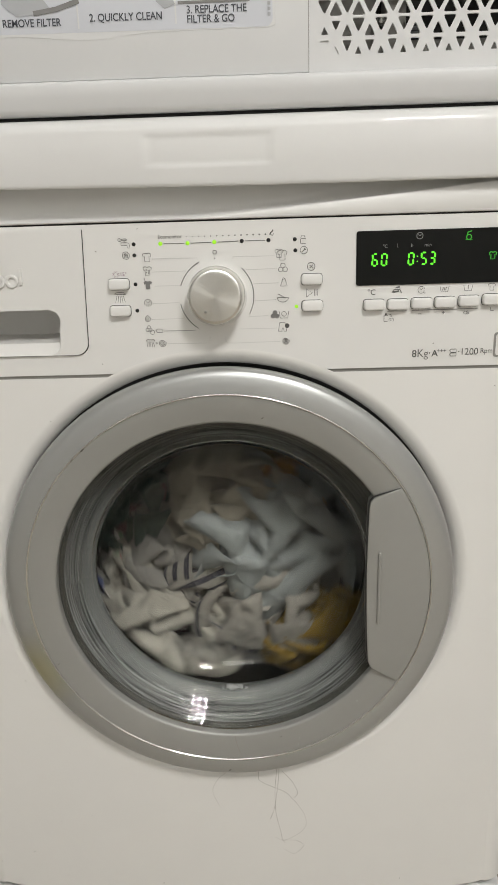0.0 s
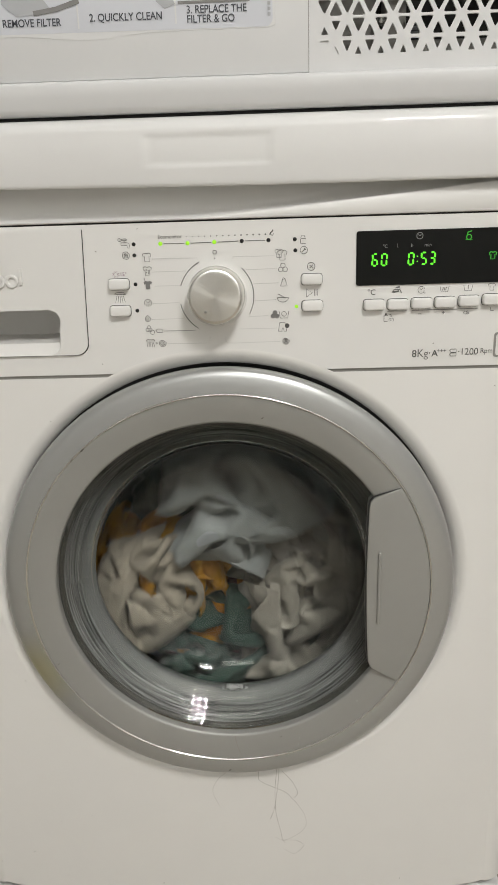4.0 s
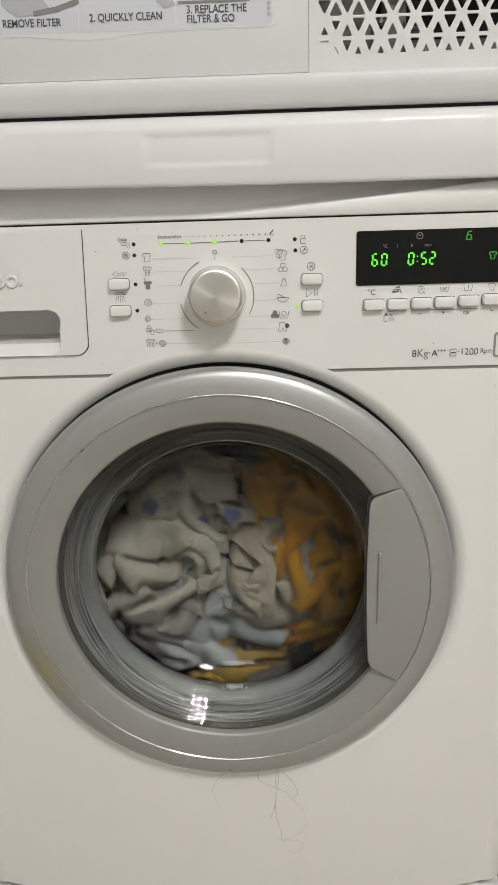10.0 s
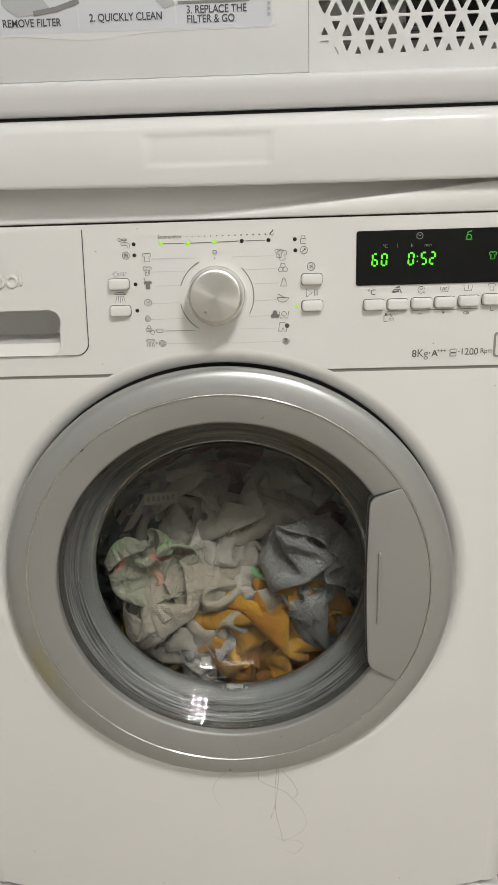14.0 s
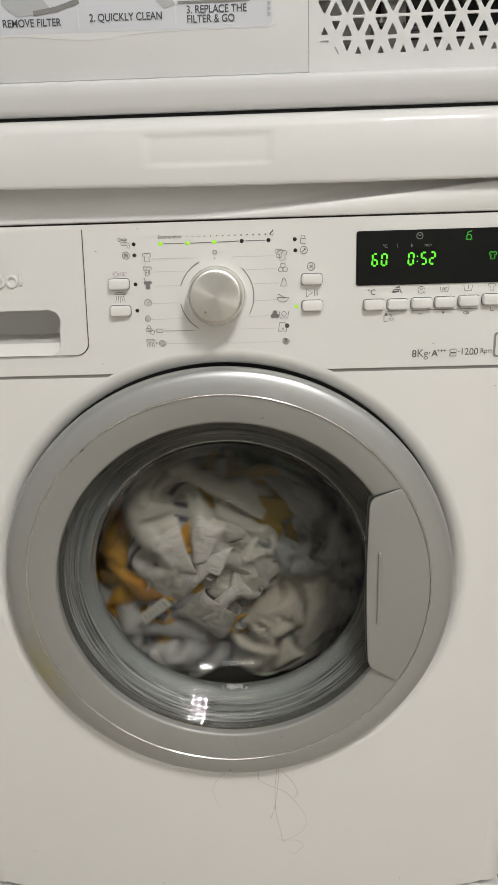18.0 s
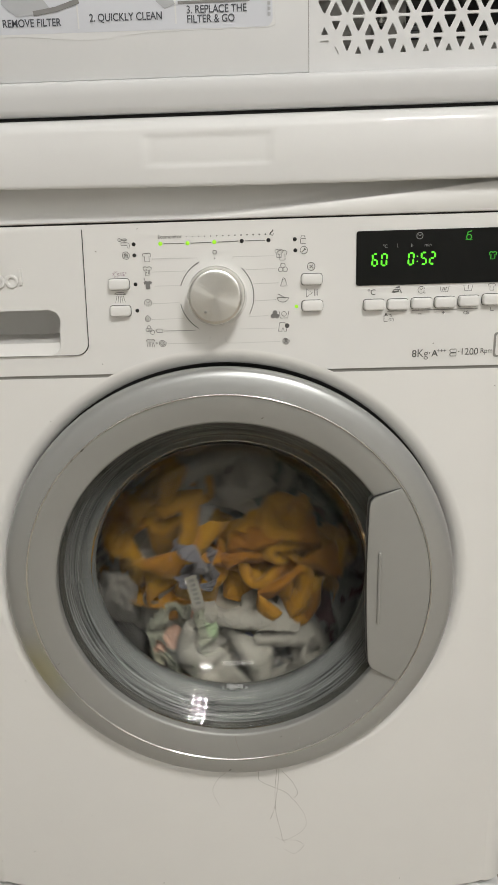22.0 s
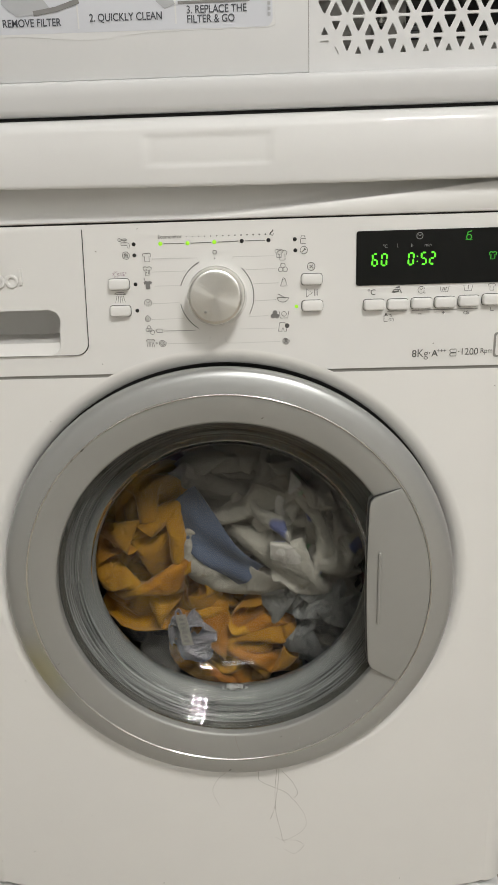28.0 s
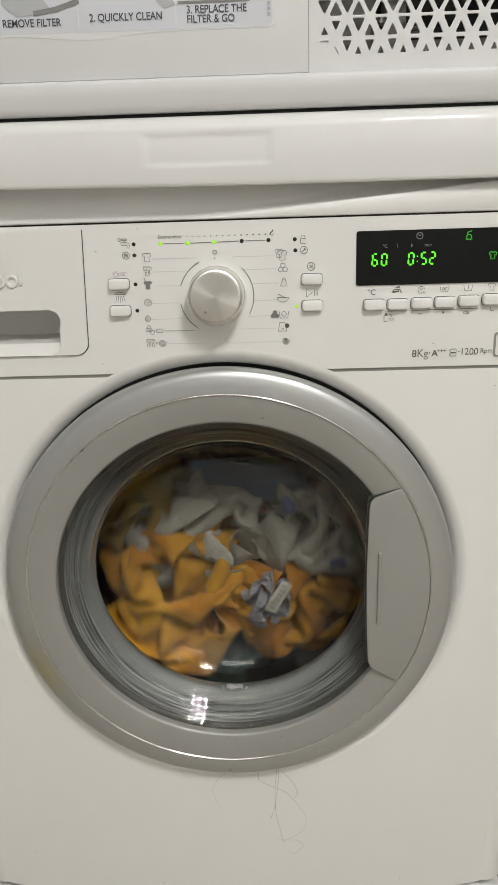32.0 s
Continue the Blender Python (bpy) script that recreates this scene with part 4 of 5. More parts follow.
text_part("sticker_line_of_text", "3. REPLACE THE", (-0.0167, 0.9888), .0060, TY, STICKER_DARK, sticker, stretch=0.86, bold=0.018)
text_part("sticker_line_of_text", "FILTER & GO", (-0.0166, 0.9817), .0060, TY, STICKER_DARK, sticker, stretch=0.86, bold=0.018)
for k in range(5):
    c = (0.0523, 0.9941)
    part("code_bar", box(c[0] - .0012, c[0] + .0012, TY, TY + .0003, c[1] - .012 + k * .004, c[1] - .0095 + k * .004), STICKER_GREY, sticker)
part("sticker_picture", fill([(-0.1716, 0.9978), (-0.1599, 0.9881), (-0.1454, 0.9893), (-0.1305, 0.9934), (-0.1430, 1.0092), (-0.1714, 1.0102)], TY + .0001), STICKER_GREY, sticker, "grey drawing of a filter")
part("sticker_picture", stroke([(-0.1453, 0.9901), (-0.1258, 0.9928), (-0.1062, 0.9984)], .004, TY), INK_SOFT, sticker)
part("sticker_picture", stroke([(-0.0393, 0.9989), (-0.0339, 0.9938), (-0.0276, 0.9969)], .008, TY), STICKER_GREY, sticker)
part("sticker_picture", stroke([(-0.0235, 0.9942), (-0.0023, 0.9943), (0.0363, 0.9942)], .002, TY), INK_SOFT, sticker)

# ---- hairs, lint and specks on the front ----


def hair(name, pts, w=0.00032, label="thin dark hair clinging to the white front", y=-0.0006):
    fine = []
    for a, b, c, d in zip([pts[0]] + pts[:-2], pts[:-1], pts[1:], pts[2:] + [pts[-1]]):
        for k in range(8):
            u = k / 8
            fine.append(tuple(0.5 * (2 * b[i] + (c[i] - a[i]) * u + (2 * a[i] - 5 * b[i] + 4 * c[i] - d[i]) * u * u + (3 * b[i] - a[i] - 3 * c[i] + d[i]) * u ** 3) for i in (0, 1)))
    fine.append(pts[-1])
    return tagged(part(name, stroke(fine, w, y), HAIR, None), label, "hair", "hairs on the front")


hair("hair", [(0.0449, 0.2200), (0.0424, 0.1900), (0.0431, 0.1577), (0.0479, 0.1330), (0.0497, 0.1205), (0.0530, 0.1146)])
hair("hair", [(0.0474, 0.2199), (0.0458, 0.1979), (0.0413, 0.1658), (0.0356, 0.1479)])
hair("hair", [(0.0513, 0.2168), (0.0627, 0.2017), (0.0684, 0.1858), (0.0604, 0.1778)])
hair("hair", [(0.0241, 0.2170), (0.0251, 0.2044), (0.0411, 0.1948), (0.0541, 0.1883), (0.0618, 0.1794)])
hair("hair", [(0.0637, 0.1778), (0.0753, 0.1575), (0.0778, 0.1410), (0.0698, 0.1287), (0.0530, 0.1188), (0.0411, 0.1230)], .00022)
hair("hair", [(0.0497, 0.1179), (0.0664, 0.1178), (0.0743, 0.1094), (0.0628, 0.0985), (0.0508, 0.1062)], .00022)
hair("hair", [(-0.0134, 0.2158), (-0.0243, 0.2049), (-0.0295, 0.1890), (-0.0219, 0.1679)], .00020)
hair("hair", [(0.0016, 0.2943), (0.0036, 0.2818), (0.0099, 0.2653)], .0004, "thin dark hair on the door ring", -0.0362).data.transform(SET_BACK)
rs = random.Random(11)
for p in ((-0.2299, 0.3405), (-0.2100, 0.1471), (-0.2109, 0.0661), (-0.1736, 0.1551), (-0.2475, 0.1027), (-0.1698, 0.6360), (0.2008, 0.7040), (-0.0710, 0.8149), (-0.1104, 0.7961), (-0.1134, 0.6919), (-0.0946, 0.0534), (-0.2892, 0.0883), (0.1890, 0.0601), (0.2610, 0.6618)):
    tagged(part("speck", fill([(p[0] + rs.uniform(.5, 1.2) * .0008 * math.cos(a), p[1] + rs.uniform(.4, 1.0) * .0006 * math.sin(a)) for a in (0, .9, 1.9, 2.8, 3.9, 5.0)], -0.0003), DIRT, None), "tiny dark dirt speck on the white front", "speck", "specks on the front")
for p in ((0.1303, 0.3367), (0.0698, 0.2911), (0.0685, 0.2832), (-0.0327, 0.2701), (0.0847, 0.2682)):
    tagged(part("lint_speck", fill(arc(p[0], p[1], .0007, 0, 315, 7), -0.0358), FOAM, None), "tiny white lint speck on the door ring", "speck", "specks on the front").data.transform(SET_BACK)
for p, w in (((-0.1321, 0.6165), .0022), ((-0.1428, 0.6067), .0014), ((0.0390, 0.6442), .0012), ((0.0505, 0.2928), .0010), ((-0.1787, 0.3849), .0010), ((-0.0054, 0.2502), .0014)):
    tagged(part("scuff", fill([(p[0] + w * math.cos(a) * (1.0 + .3 * math.sin(3 * a)), p[1] + w * .45 * math.sin(a) + w * .7 * math.cos(a)) for a in (0, .8, 1.6, 2.4, 3.2, 4.0, 4.8, 5.6)], -0.0356), SCUFF, None), "small dark scuff mark on the door ring", "scuff", "specks on the front").data.transform(SET_BACK)

# ---- laundry ----


def cloth_material(name, color, vary=0.10, prints=None, stripes=None, density=9.0, size=0.28, terry=False, second=None):
    """Wet woven cloth; prints: colours of blotches on it, stripes: the colour of bands along one edge."""
    second = second and [c * 0.95 for c in second]
    m = material(name, color, 0.75, vary=vary, grain=80 if second else 45, spec=0.35, sheen=0.15, second=second)
    nt = m.node_tree
    b = nt.nodes["Principled BSDF"]
    ramp = next(n for n in nt.nodes if n.type == "VALTORGB")
    tex = nt.nodes.new("ShaderNodeTexCoord")
    last = ramp.outputs[0]
    if prints:
        vor = nt.nodes.new("ShaderNodeTexVoronoi")
        vor.inputs["Scale"].default_value = density
        warp = nt.nodes.new("ShaderNodeTexNoise")
        warp.inputs["Scale"].default_value = density * 2.2
        add = nt.nodes.new("ShaderNodeVectorMath")
        add.operation = "MULTIPLY_ADD"
        add.inputs[1].default_value = (0.07, 0.07, 0.0)
        nt.links.new(tex.outputs["UV"], warp.inputs["Vector"])
        nt.links.new(warp.outputs["Color"], add.inputs[0])
        nt.links.new(tex.outputs["UV"], add.inputs[2])
        nt.links.new(add.outputs[0], vor.inputs["Vector"])
        sep = nt.nodes.new("ShaderNodeSeparateColor")
        nt.links.new(vor.outputs["Color"], sep.inputs[0])
        pick = nt.nodes.new("ShaderNodeValToRGB")
        pick.color_ramp.interpolation = "CONSTANT"
        els = pick.color_ramp.elements
        els[0].color, els[0].position = (*prints[0], 1), 0.0
        els[1].color, els[1].position = (*prints[1], 1), 1.0 / len(prints)
        for i, c in enumerate(prints[2:]):
            el = els.new((i + 2) / len(prints))
            el.color = (*c, 1)
        nt.links.new(sep.outputs[0], pick.inputs[0])
        edge = nt.nodes.new("ShaderNodeMapRange")
        edge.inputs[1].default_value, edge.inputs[2].default_value = size, size + 0.06
        edge.inputs[3].default_value, edge.inputs[4].default_value = 0.85, 0.0
        nt.links.new(vor.outputs["Distance"], edge.inputs[0])
        mx = nt.nodes.new("ShaderNodeMix")
        mx.data_type = "RGBA"
        nt.links.new(edge.outputs[0], mx.inputs["Factor"])
        nt.links.new(last, mx.inputs["A"])
        nt.links.new(pick.outputs[0], mx.inputs["B"])
        last = mx.outputs["Result"]
    if stripes:
        wave = nt.nodes.new("ShaderNodeTexWave")
        wave.inputs["Scale"].default_value = 9.0
        nt.links.new(tex.outputs["UV"], wave.inputs["Vector"])
        sepx = nt.nodes.new("ShaderNodeSeparateXYZ")
        nt.links.new(tex.outputs["UV"], sepx.inputs[0])
        band = nt.nodes.new("ShaderNodeMath")
        band.operation = "LESS_THAN"
        band.inputs[1].default_value = 0.3
        nt.links.new(sepx.outputs[0], band.inputs[0])
        hard = nt.nodes.new("ShaderNodeMath")
        hard.operation = "GREATER_THAN"
        hard.inputs[1].default_value = 0.62
        nt.links.new(wave.outputs[0], hard.inputs[0])
        both = nt.nodes.new("ShaderNodeMath")
        both.operation = "MULTIPLY"
        nt.links.new(band.outputs[0], both.inputs[0])
        nt.links.new(hard.outputs[0], both.inputs[1])
        mx = nt.nodes.new("ShaderNodeMix")
        mx.data_type = "RGBA"
        mx.inputs["B"].default_value = (*stripes, 1)
        nt.links.new(both.outputs[0], mx.inputs["Factor"])
        nt.links.new(last, mx.inputs["A"])
        last = mx.outputs["Result"]
    nt.links.new(last, b.inputs["Base Color"])
    fine = nt.nodes.new("ShaderNodeTexNoise")
    fine.inputs["Scale"].default_value = 900 if not terry else 420
    crease = nt.nodes.new("ShaderNodeTexNoise")
    crease.noise_type = "RIDGED_MULTIFRACTAL"
    crease.inputs["Scale"].default_value, crease.inputs["Detail"].default_value, crease.inputs["Distortion"].default_value = 9.0, 4, 0.6
    tot = nt.nodes.new("ShaderNodeMath")
    tot.operation = "MULTIPLY_ADD"
    tot.inputs[1].default_value = 0.05 if not terry else 0.9
    bp = nt.nodes.new("ShaderNodeBump")
    bp.inputs["Strength"].default_value, bp.inputs["Distance"].default_value = 0.85, 0.0042
    nt.links.new(tex.outputs["Object"], fine.inputs["Vector"])
    drawn = nt.nodes.new("ShaderNodeMapping")        # creases run mostly one way
    drawn.inputs["Rotation"].default_value, drawn.inputs["Scale"].default_value = (0, 0, 0.5), (2.2, 0.6, 1.0)
    nt.links.new(tex.outputs["UV"], drawn.inputs["Vector"])
    nt.links.new(drawn.outputs[0], crease.inputs["Vector"])
    nt.links.new(fine.outputs[0], tot.inputs[0])
    small = nt.nodes.new("ShaderNodeTexNoise")
    small.inputs["Scale"].default_value, small.inputs["Detail"].default_value, small.inputs["Distortion"].default_value = 26.0, 3, 1.6
    nt.links.new(tex.outputs["UV"], small.inputs["Vector"])
    pair = nt.nodes.new("ShaderNodeMath")
    pair.operation = "MULTIPLY_ADD"
    pair.inputs[1].default_value = 0.9
    nt.links.new(small.outputs[0], pair.inputs[0])
    nt.links.new(crease.outputs[0], pair.inputs[2])
    nt.links.new(pair.outputs[0], tot.inputs[2])
    nt.links.new(tot.outputs[0], bp.inputs["Height"])
    nt.links.new(bp.outputs[0], b.inputs["Normal"])
    return m


def threads(n, lx, lz, bend=0.80):
    """Pairs of neighbours in the weave, with their rest lengths."""
    links = []
    diag = math.hypot(lx, lz)
    ii, jj = np.meshgrid(np.arange(n), np.arange(n), indexing="ij")
    for di, dj, rest, stiff, least in ((1, 0, lx, 1.0, 0), (0, 1, lz, 1.0, 0), (1, 1, diag, 0.6, 0), (1, -1, diag, 0.6, 0), (2, 0, 2 * lx * bend, 0.35, 1), (0, 2, 2 * lz * bend, 0.35, 1)):
        ok = (ii + di < n) & (jj + dj < n) & (jj + dj >= 0)
        a = (ii * n + jj)[ok]
        b = ((ii + di) * n + jj + dj)[ok]
        par = ((ii // max(1, di)) if di else (jj // max(1, dj)))[ok] % 2
        for h in (0, 1):
            links.append((a[par == h], b[par == h], rest, stiff, least))
    return links


def pull(p, links):
    for a, b, rest, stiff, least in links:
        d = p[b] - p[a]
        ln = np.linalg.norm(d, axis=1, keepdims=True) + 1e-9
        c = (ln - rest) / ln * d * 0.5 * stiff
        if least:
            c = np.where(ln < rest, c, 0)
        p[a] += c
        p[b] -= c


def crumple(seed, wide, tall, semi, n=32, steps=110):
    """Presses a square of cloth into a flat lump; the threads keep their length, so that it folds."""
    rng = np.random.default_rng(seed)
    u, v = np.meshgrid(np.linspace(-0.5, 0.5, n), np.linspace(-0.5, 0.5, n), indexing="ij")
    p = np.stack([u * wide, np.zeros_like(u), v * tall], -1)
    for _ in range(7):
        k = rng.normal(0, 9, 2)
        p[..., 1] += (0.012 if semi[1] > 0.018 else 0.002) * np.sin(k[0] * u + k[1] * v + rng.uniform(0, 6))
    p += rng.normal(0, 0.0015, p.shape)
    lx, lz = wide / (n - 1), tall / (n - 1)
    links = threads(n, lx, lz)
    p = p.reshape(-1, 3)
    semi = np.array(semi)
    big = np.array([wide * 0.75, 0.12, tall * 0.75])
    vel = np.zeros_like(p)
    grid_i, grid_j = np.divmod(np.arange(n * n), n)
    near = (np.abs(grid_i[:, None] - grid_i[None]) + np.abs(grid_j[:, None] - grid_j[None])) < 3
    for s in range(steps):
        old = p.copy()
        p = p + vel * 0.85
        hull = big + (semi - big) * min(1.0, s / (steps * 0.75))
        for _ in range(5):
            pull(p, links)
            q = np.linalg.norm(p / hull, axis=1, keepdims=True)
            p = np.where(q > 1, p / q, p)
        if s % 5 == 4:
            sq = (p * p).sum(1)
            d2 = sq[:, None] + sq[None] - 2 * p @ p.T
            d2[near] = 1
            ia, ib = np.nonzero(np.triu(d2 < 0.010 ** 2, 1))
            d = p[ib] - p[ia]
            ln = np.linalg.norm(d, axis=1, keepdims=True) + 1e-6
            push = (0.010 - ln) / ln * d * 0.4
            np.add.at(p, ib, push)
            np.add.at(p, ia, -push)
        vel = np.clip(p - old, -0.006, 0.006)
    # a finer weave, a little longer than its lump allows, gives the small creases
    g = p.reshape(n, n, 3)
    m = 2 * n - 1
    f = np.zeros((m, m, 3))
    f[::2, ::2] = g
    f[1::2, ::2] = (g[1:] + g[:-1]) / 2
    f[:, 1::2] = (f[:, :-2:2] + f[:, 2::2]) / 2
    f = f.reshape(-1, 3) + rng.normal(0, 0.0003, (m * m, 3))
    fine = threads(m, lx * 0.5 * 1.06, lz * 0.5 * 1.06, 0.90)
    for s in range(26):
        pull(f, fine)
        q = np.linalg.norm(f / semi, axis=1, keepdims=True)
        f = np.where(q > 1, f / q, f)
    return f - f.mean(0), m


def folded(seed, wide, tall, deep, n=41):
    """A small piece that lies nearly flat, bent in soft waves with one corner turned over."""
    rng = np.random.default_rng(seed)
    u, v = np.meshgrid(np.linspace(-0.5, 0.5, n), np.linspace(-0.5, 0.5, n), indexing="ij")
    p = np.stack([u * wide, np.zeros_like(u), v * tall * (1.0 - 0.35 * u) - 0.10 * tall * np.cos(4.0 * u)], -1)
    for k in range(5):
        a, c = rng.normal(0, 6, 2)
        p[..., 1] += deep * 0.22 * np.sin(a * u + c * v + rng.uniform(0, 6))
    over = np.clip(-u - v - 0.55, 0, 1)
    p[..., 1] -= over * 0.02
    p[..., 0] += over * wide * 0.5
    p = p.reshape(-1, 3)
    return p - p.mean(0), n


def garment(name, seed, mat, wide, tall, semi, label, category):
    pts, n = crumple(seed, wide * 0.88, tall * 0.88, semi) if semi[1] > 0.018 else folded(seed, wide, tall, semi[1])
    quads = [(i * n + j, (i + 1) * n + j, (i + 1) * n + j + 1, i * n + j + 1) for i in range(n - 1) for j in range(n - 1)]
    me = bpy.data.meshes.new(name)
    me.from_pydata((pts * GROWN * (1.08 if semi[1] > 0.03 else 1.0)).tolist(), [], quads)
    uv = me.uv_layers.new(name="weave")
    for lp in me.loops:
        i, j = divmod(lp.vertex_index, n)
        uv.data[lp.index].uv = (i / (n - 1), j / (n - 1))
    me.materials.append(mat)
    me.polygons.foreach_set("use_smooth", [True] * len(me.polygons))
    ob = new(name, me)
    thick = ob.modifiers.new("thickness", "SOLIDIFY")
    thick.thickness = 0.0010
    sub = ob.modifiers.new("folds", "SUBSURF")
    sub.levels = sub.render_levels = 1
    return tagged(ob, label, category, "laundry in the drum")


ORANGE = cloth_material("orange_cotton", (0.34, 0.145, 0.004), 0.12, [(0.50, 0.27, 0.012), (0.34, 0.135, 0.004), (0.28, 0.10, 0.003), (0.44, 0.215, 0.008)], None, 4.5, 0.42, second=(0.47, 0.25, 0.010))
ORANGE_2 = cloth_material("deep_orange_cotton", (0.31, 0.122, 0.003), 0.12, [(0.46, 0.235, 0.010), (0.31, 0.115, 0.003), (0.25, 0.085, 0.002)], None, 5.0, 0.40, second=(0.44, 0.22, 0.008))
MUSTARD = cloth_material("mustard_cotton", (0.234, 0.146, 0.011), 0.14)
PALE_BLUE = cloth_material("pale_blue_cotton", (0.296, 0.324, 0.340), 0.07)
CREAM = cloth_material("cream_cotton", (0.324, 0.297, 0.252), 0.06)
WHITE = cloth_material("white_cotton", (0.354, 0.339, 0.308), 0.05)
WHITE_2 = cloth_material("grey_white_cotton", (0.255, 0.248, 0.240), 0.07)
PRINTED = cloth_material("printed_cotton", (0.368, 0.355, 0.328), 0.05, [(0.09, 0.28, 0.12), (0.50, 0.06, 0.07), (0.07, 0.10, 0.30), (0.62, 0.62, 0.60), (0.66, 0.65, 0.63), (0.12, 0.34, 0.16)], None, 7.5, 0.29)
FLORAL = cloth_material("floral_cotton", (0.304, 0.314, 0.253), 0.06, [(0.30, 0.46, 0.24), (0.66, 0.25, 0.19), (0.58, 0.57, 0.44), (0.36, 0.50, 0.30), (0.70, 0.42, 0.32)], None, 3.6, 0.40)
TERRY = cloth_material("grey_terry", (0.223, 0.231, 0.233), 0.10, terry=True)
GREEN = cloth_material("dark_green_cotton", (0.024, 0.056, 0.048), 0.15)
BLUE = cloth_material("blue_denim", (0.072, 0.098, 0.165), 0.15)
next(n for n in BLUE.node_tree.nodes if n.type == "BUMP").inputs["Strength"].default_value = 0.15
MAROON = cloth_material("maroon_cotton", (0.07, 0.018, 0.028), 0.2)
STRIPED = cloth_material("striped_cotton", (0.300, 0.286, 0.266), 0.05, stripes=(0.04, 0.04, 0.06))
NAVY_COTTON = cloth_material("navy_cotton", NAVY, 0.15)
LILAC = cloth_material("lilac_grey_cotton", (0.202, 0.199, 0.233), 0.08)
SOCK = cloth_material("white_knit", (0.318, 0.314, 0.304), 0.05, terry=True)

pale_blue_sheet = garment("pale_blue_sheet", 21, PALE_BLUE, 0.57, 0.57, (0.143, 0.042, 0.125), "wet crumpled pale blue cotton sheet in the drum", "sheet")
orange_pillowcase = garment("pillowcase", 22, ORANGE, 0.46, 0.46, (0.108, 0.038, 0.119), "wet crumpled orange cotton pillowcase in the drum", "pillowcase")
orange_t_shirt = garment("t_shirt", 23, ORANGE_2, 0.43, 0.41, (0.101, 0.038, 0.084), "wet crumpled deep orange t-shirt in the drum", "t-shirt")
cream_trousers = garment("trousers", 24, CREAM, 0.39, 0.39, (0.100, 0.035, 0.067), "wet bunched cream cotton trousers in the drum", "trousers")
white_shirt = garment("shirt", 25, WHITE, 0.48, 0.36, (0.143, 0.036, 0.075), "wet crumpled white cotton shirt in the drum", "shirt")
white_printed_shirt = garment("printed_shirt", 26, PRINTED, 0.36, 0.34, (0.088, 0.033, 0.078), "white shirt with green, red and blue print", "shirt")
floral_pillowcase = garment("floral_pillowcase", 27, FLORAL, 0.165, 0.145, (0.060, 0.022, 0.052), "pale green pillowcase with pink flowers", "pillowcase")
grey_towel = garment("towel", 28, TERRY, 0.39, 0.32, (0.108, 0.035, 0.062), "wet grey terry towel in the drum", "towel")
dark_green_shirt = garment("green_shirt", 29, GREEN, 0.37, 0.37, (0.089, 0.035, 0.081), "dark green cotton shirt in the drum", "shirt")
blue_shorts = garment("shorts", 30, BLUE, 0.128, 0.048, (0.090, 0.012, 0.042), "medium blue denim shorts in the drum", "shorts")
maroon_shirt = garment("maroon_shirt", 31, MAROON, 0.37, 0.37, (0.089, 0.035, 0.084), "dark maroon cotton shirt in the drum", "shirt")
striped_sheet = garment("striped_sheet", 32, STRIPED, 0.46, 0.41, (0.116, 0.035, 0.081), "off-white sheet with a dark striped hem", "sheet")
lilac_cloth = garment("cloth", 33, LILAC, 0.135, 0.110, (0.044, 0.021, 0.034), "small lilac-grey cloth with a white care label", "cloth")
mustard_shorts = garment("mustard_shorts", 34, MUSTARD, 0.36, 0.32, (0.084, 0.033, 0.060), "wet mustard yellow cotton shorts in the drum", "shorts")
white_sock = garment("sock", 35, SOCK, 0.20, 0.15, (0.057, 0.025, 0.036), "white knitted sock in the drum", "sock")
white_sheet = garment("white_sheet", 36, WHITE_2, 0.55, 0.50, (0.133, 0.040, 0.096), "wet greyish-white cotton sheet in the drum", "sheet")
fillers = [
    garment("vest", 41, WHITE_2, 0.42, 0.40, (0.108, 0.040, 0.084), "greyish-white cotton vest deep in the drum", "vest"),
    garment("leggings", 42, GREEN, 0.42, 0.36, (0.106, 0.040, 0.082), "dark green leggings deep in the drum", "leggings"),
    garment("hand_towel", 43, TERRY, 0.40, 0.36, (0.106, 0.040, 0.082), "grey terry hand towel deep in the drum", "towel"),
    garment("dark_shirt", 44, MAROON, 0.42, 0.38, (0.106, 0.040, 0.084), "dark maroon long-sleeved shirt deep in the drum", "shirt"),
    garment("napkin", 45, MAROON, 0.46, 0.40, (0.108, 0.040, 0.086), "dark maroon cotton napkin deep in the drum", "napkin"),
    garment("scarf", 46, NAVY_COTTON, 0.46, 0.40, (0.108, 0.040, 0.084), "navy blue cotton scarf deep in the drum", "scarf")]
tag = part("care_label", box(0.002, 0.044, -0.0250, -0.0243, -0.012, 0.002), WHITE, lilac_cloth, "white woven care label")
for k in range(6):
    part("label_print", box(0.006 + k * .006, 0.0095 + k * .006, -0.0254, -0.0250, -0.0085 + .001 * (k % 2), -0.0015), INK_SOFT, tag)

# ---- what moves ----
HOLD = 999
SPEED = [(0.0, 379), (10.6, 379), (11.6, 0), (15.2, 0), (15.9, -352), (27.3, -352), (28.3, 0), (30.85, 0), (31.35, 330), (32.0, 385)]


def turned(t):
    """Degrees by which the drum has turned, counter-clockwise as seen from the room."""
    total = 0.0
    for (ta, sa), (tb, sb) in zip(SPEED, SPEED[1:]):
        if t <= ta:
            break
        e = min(t, tb)
        se = sa + (sb - sa) * (e - ta) / (tb - ta)
        total += (e - ta) * (sa + se) / 2
    return total


def around(x, z, degrees):
    c, s = math.cos(radians(degrees)), math.sin(radians(degrees))
    return x * c - z * s, x * s + z * c


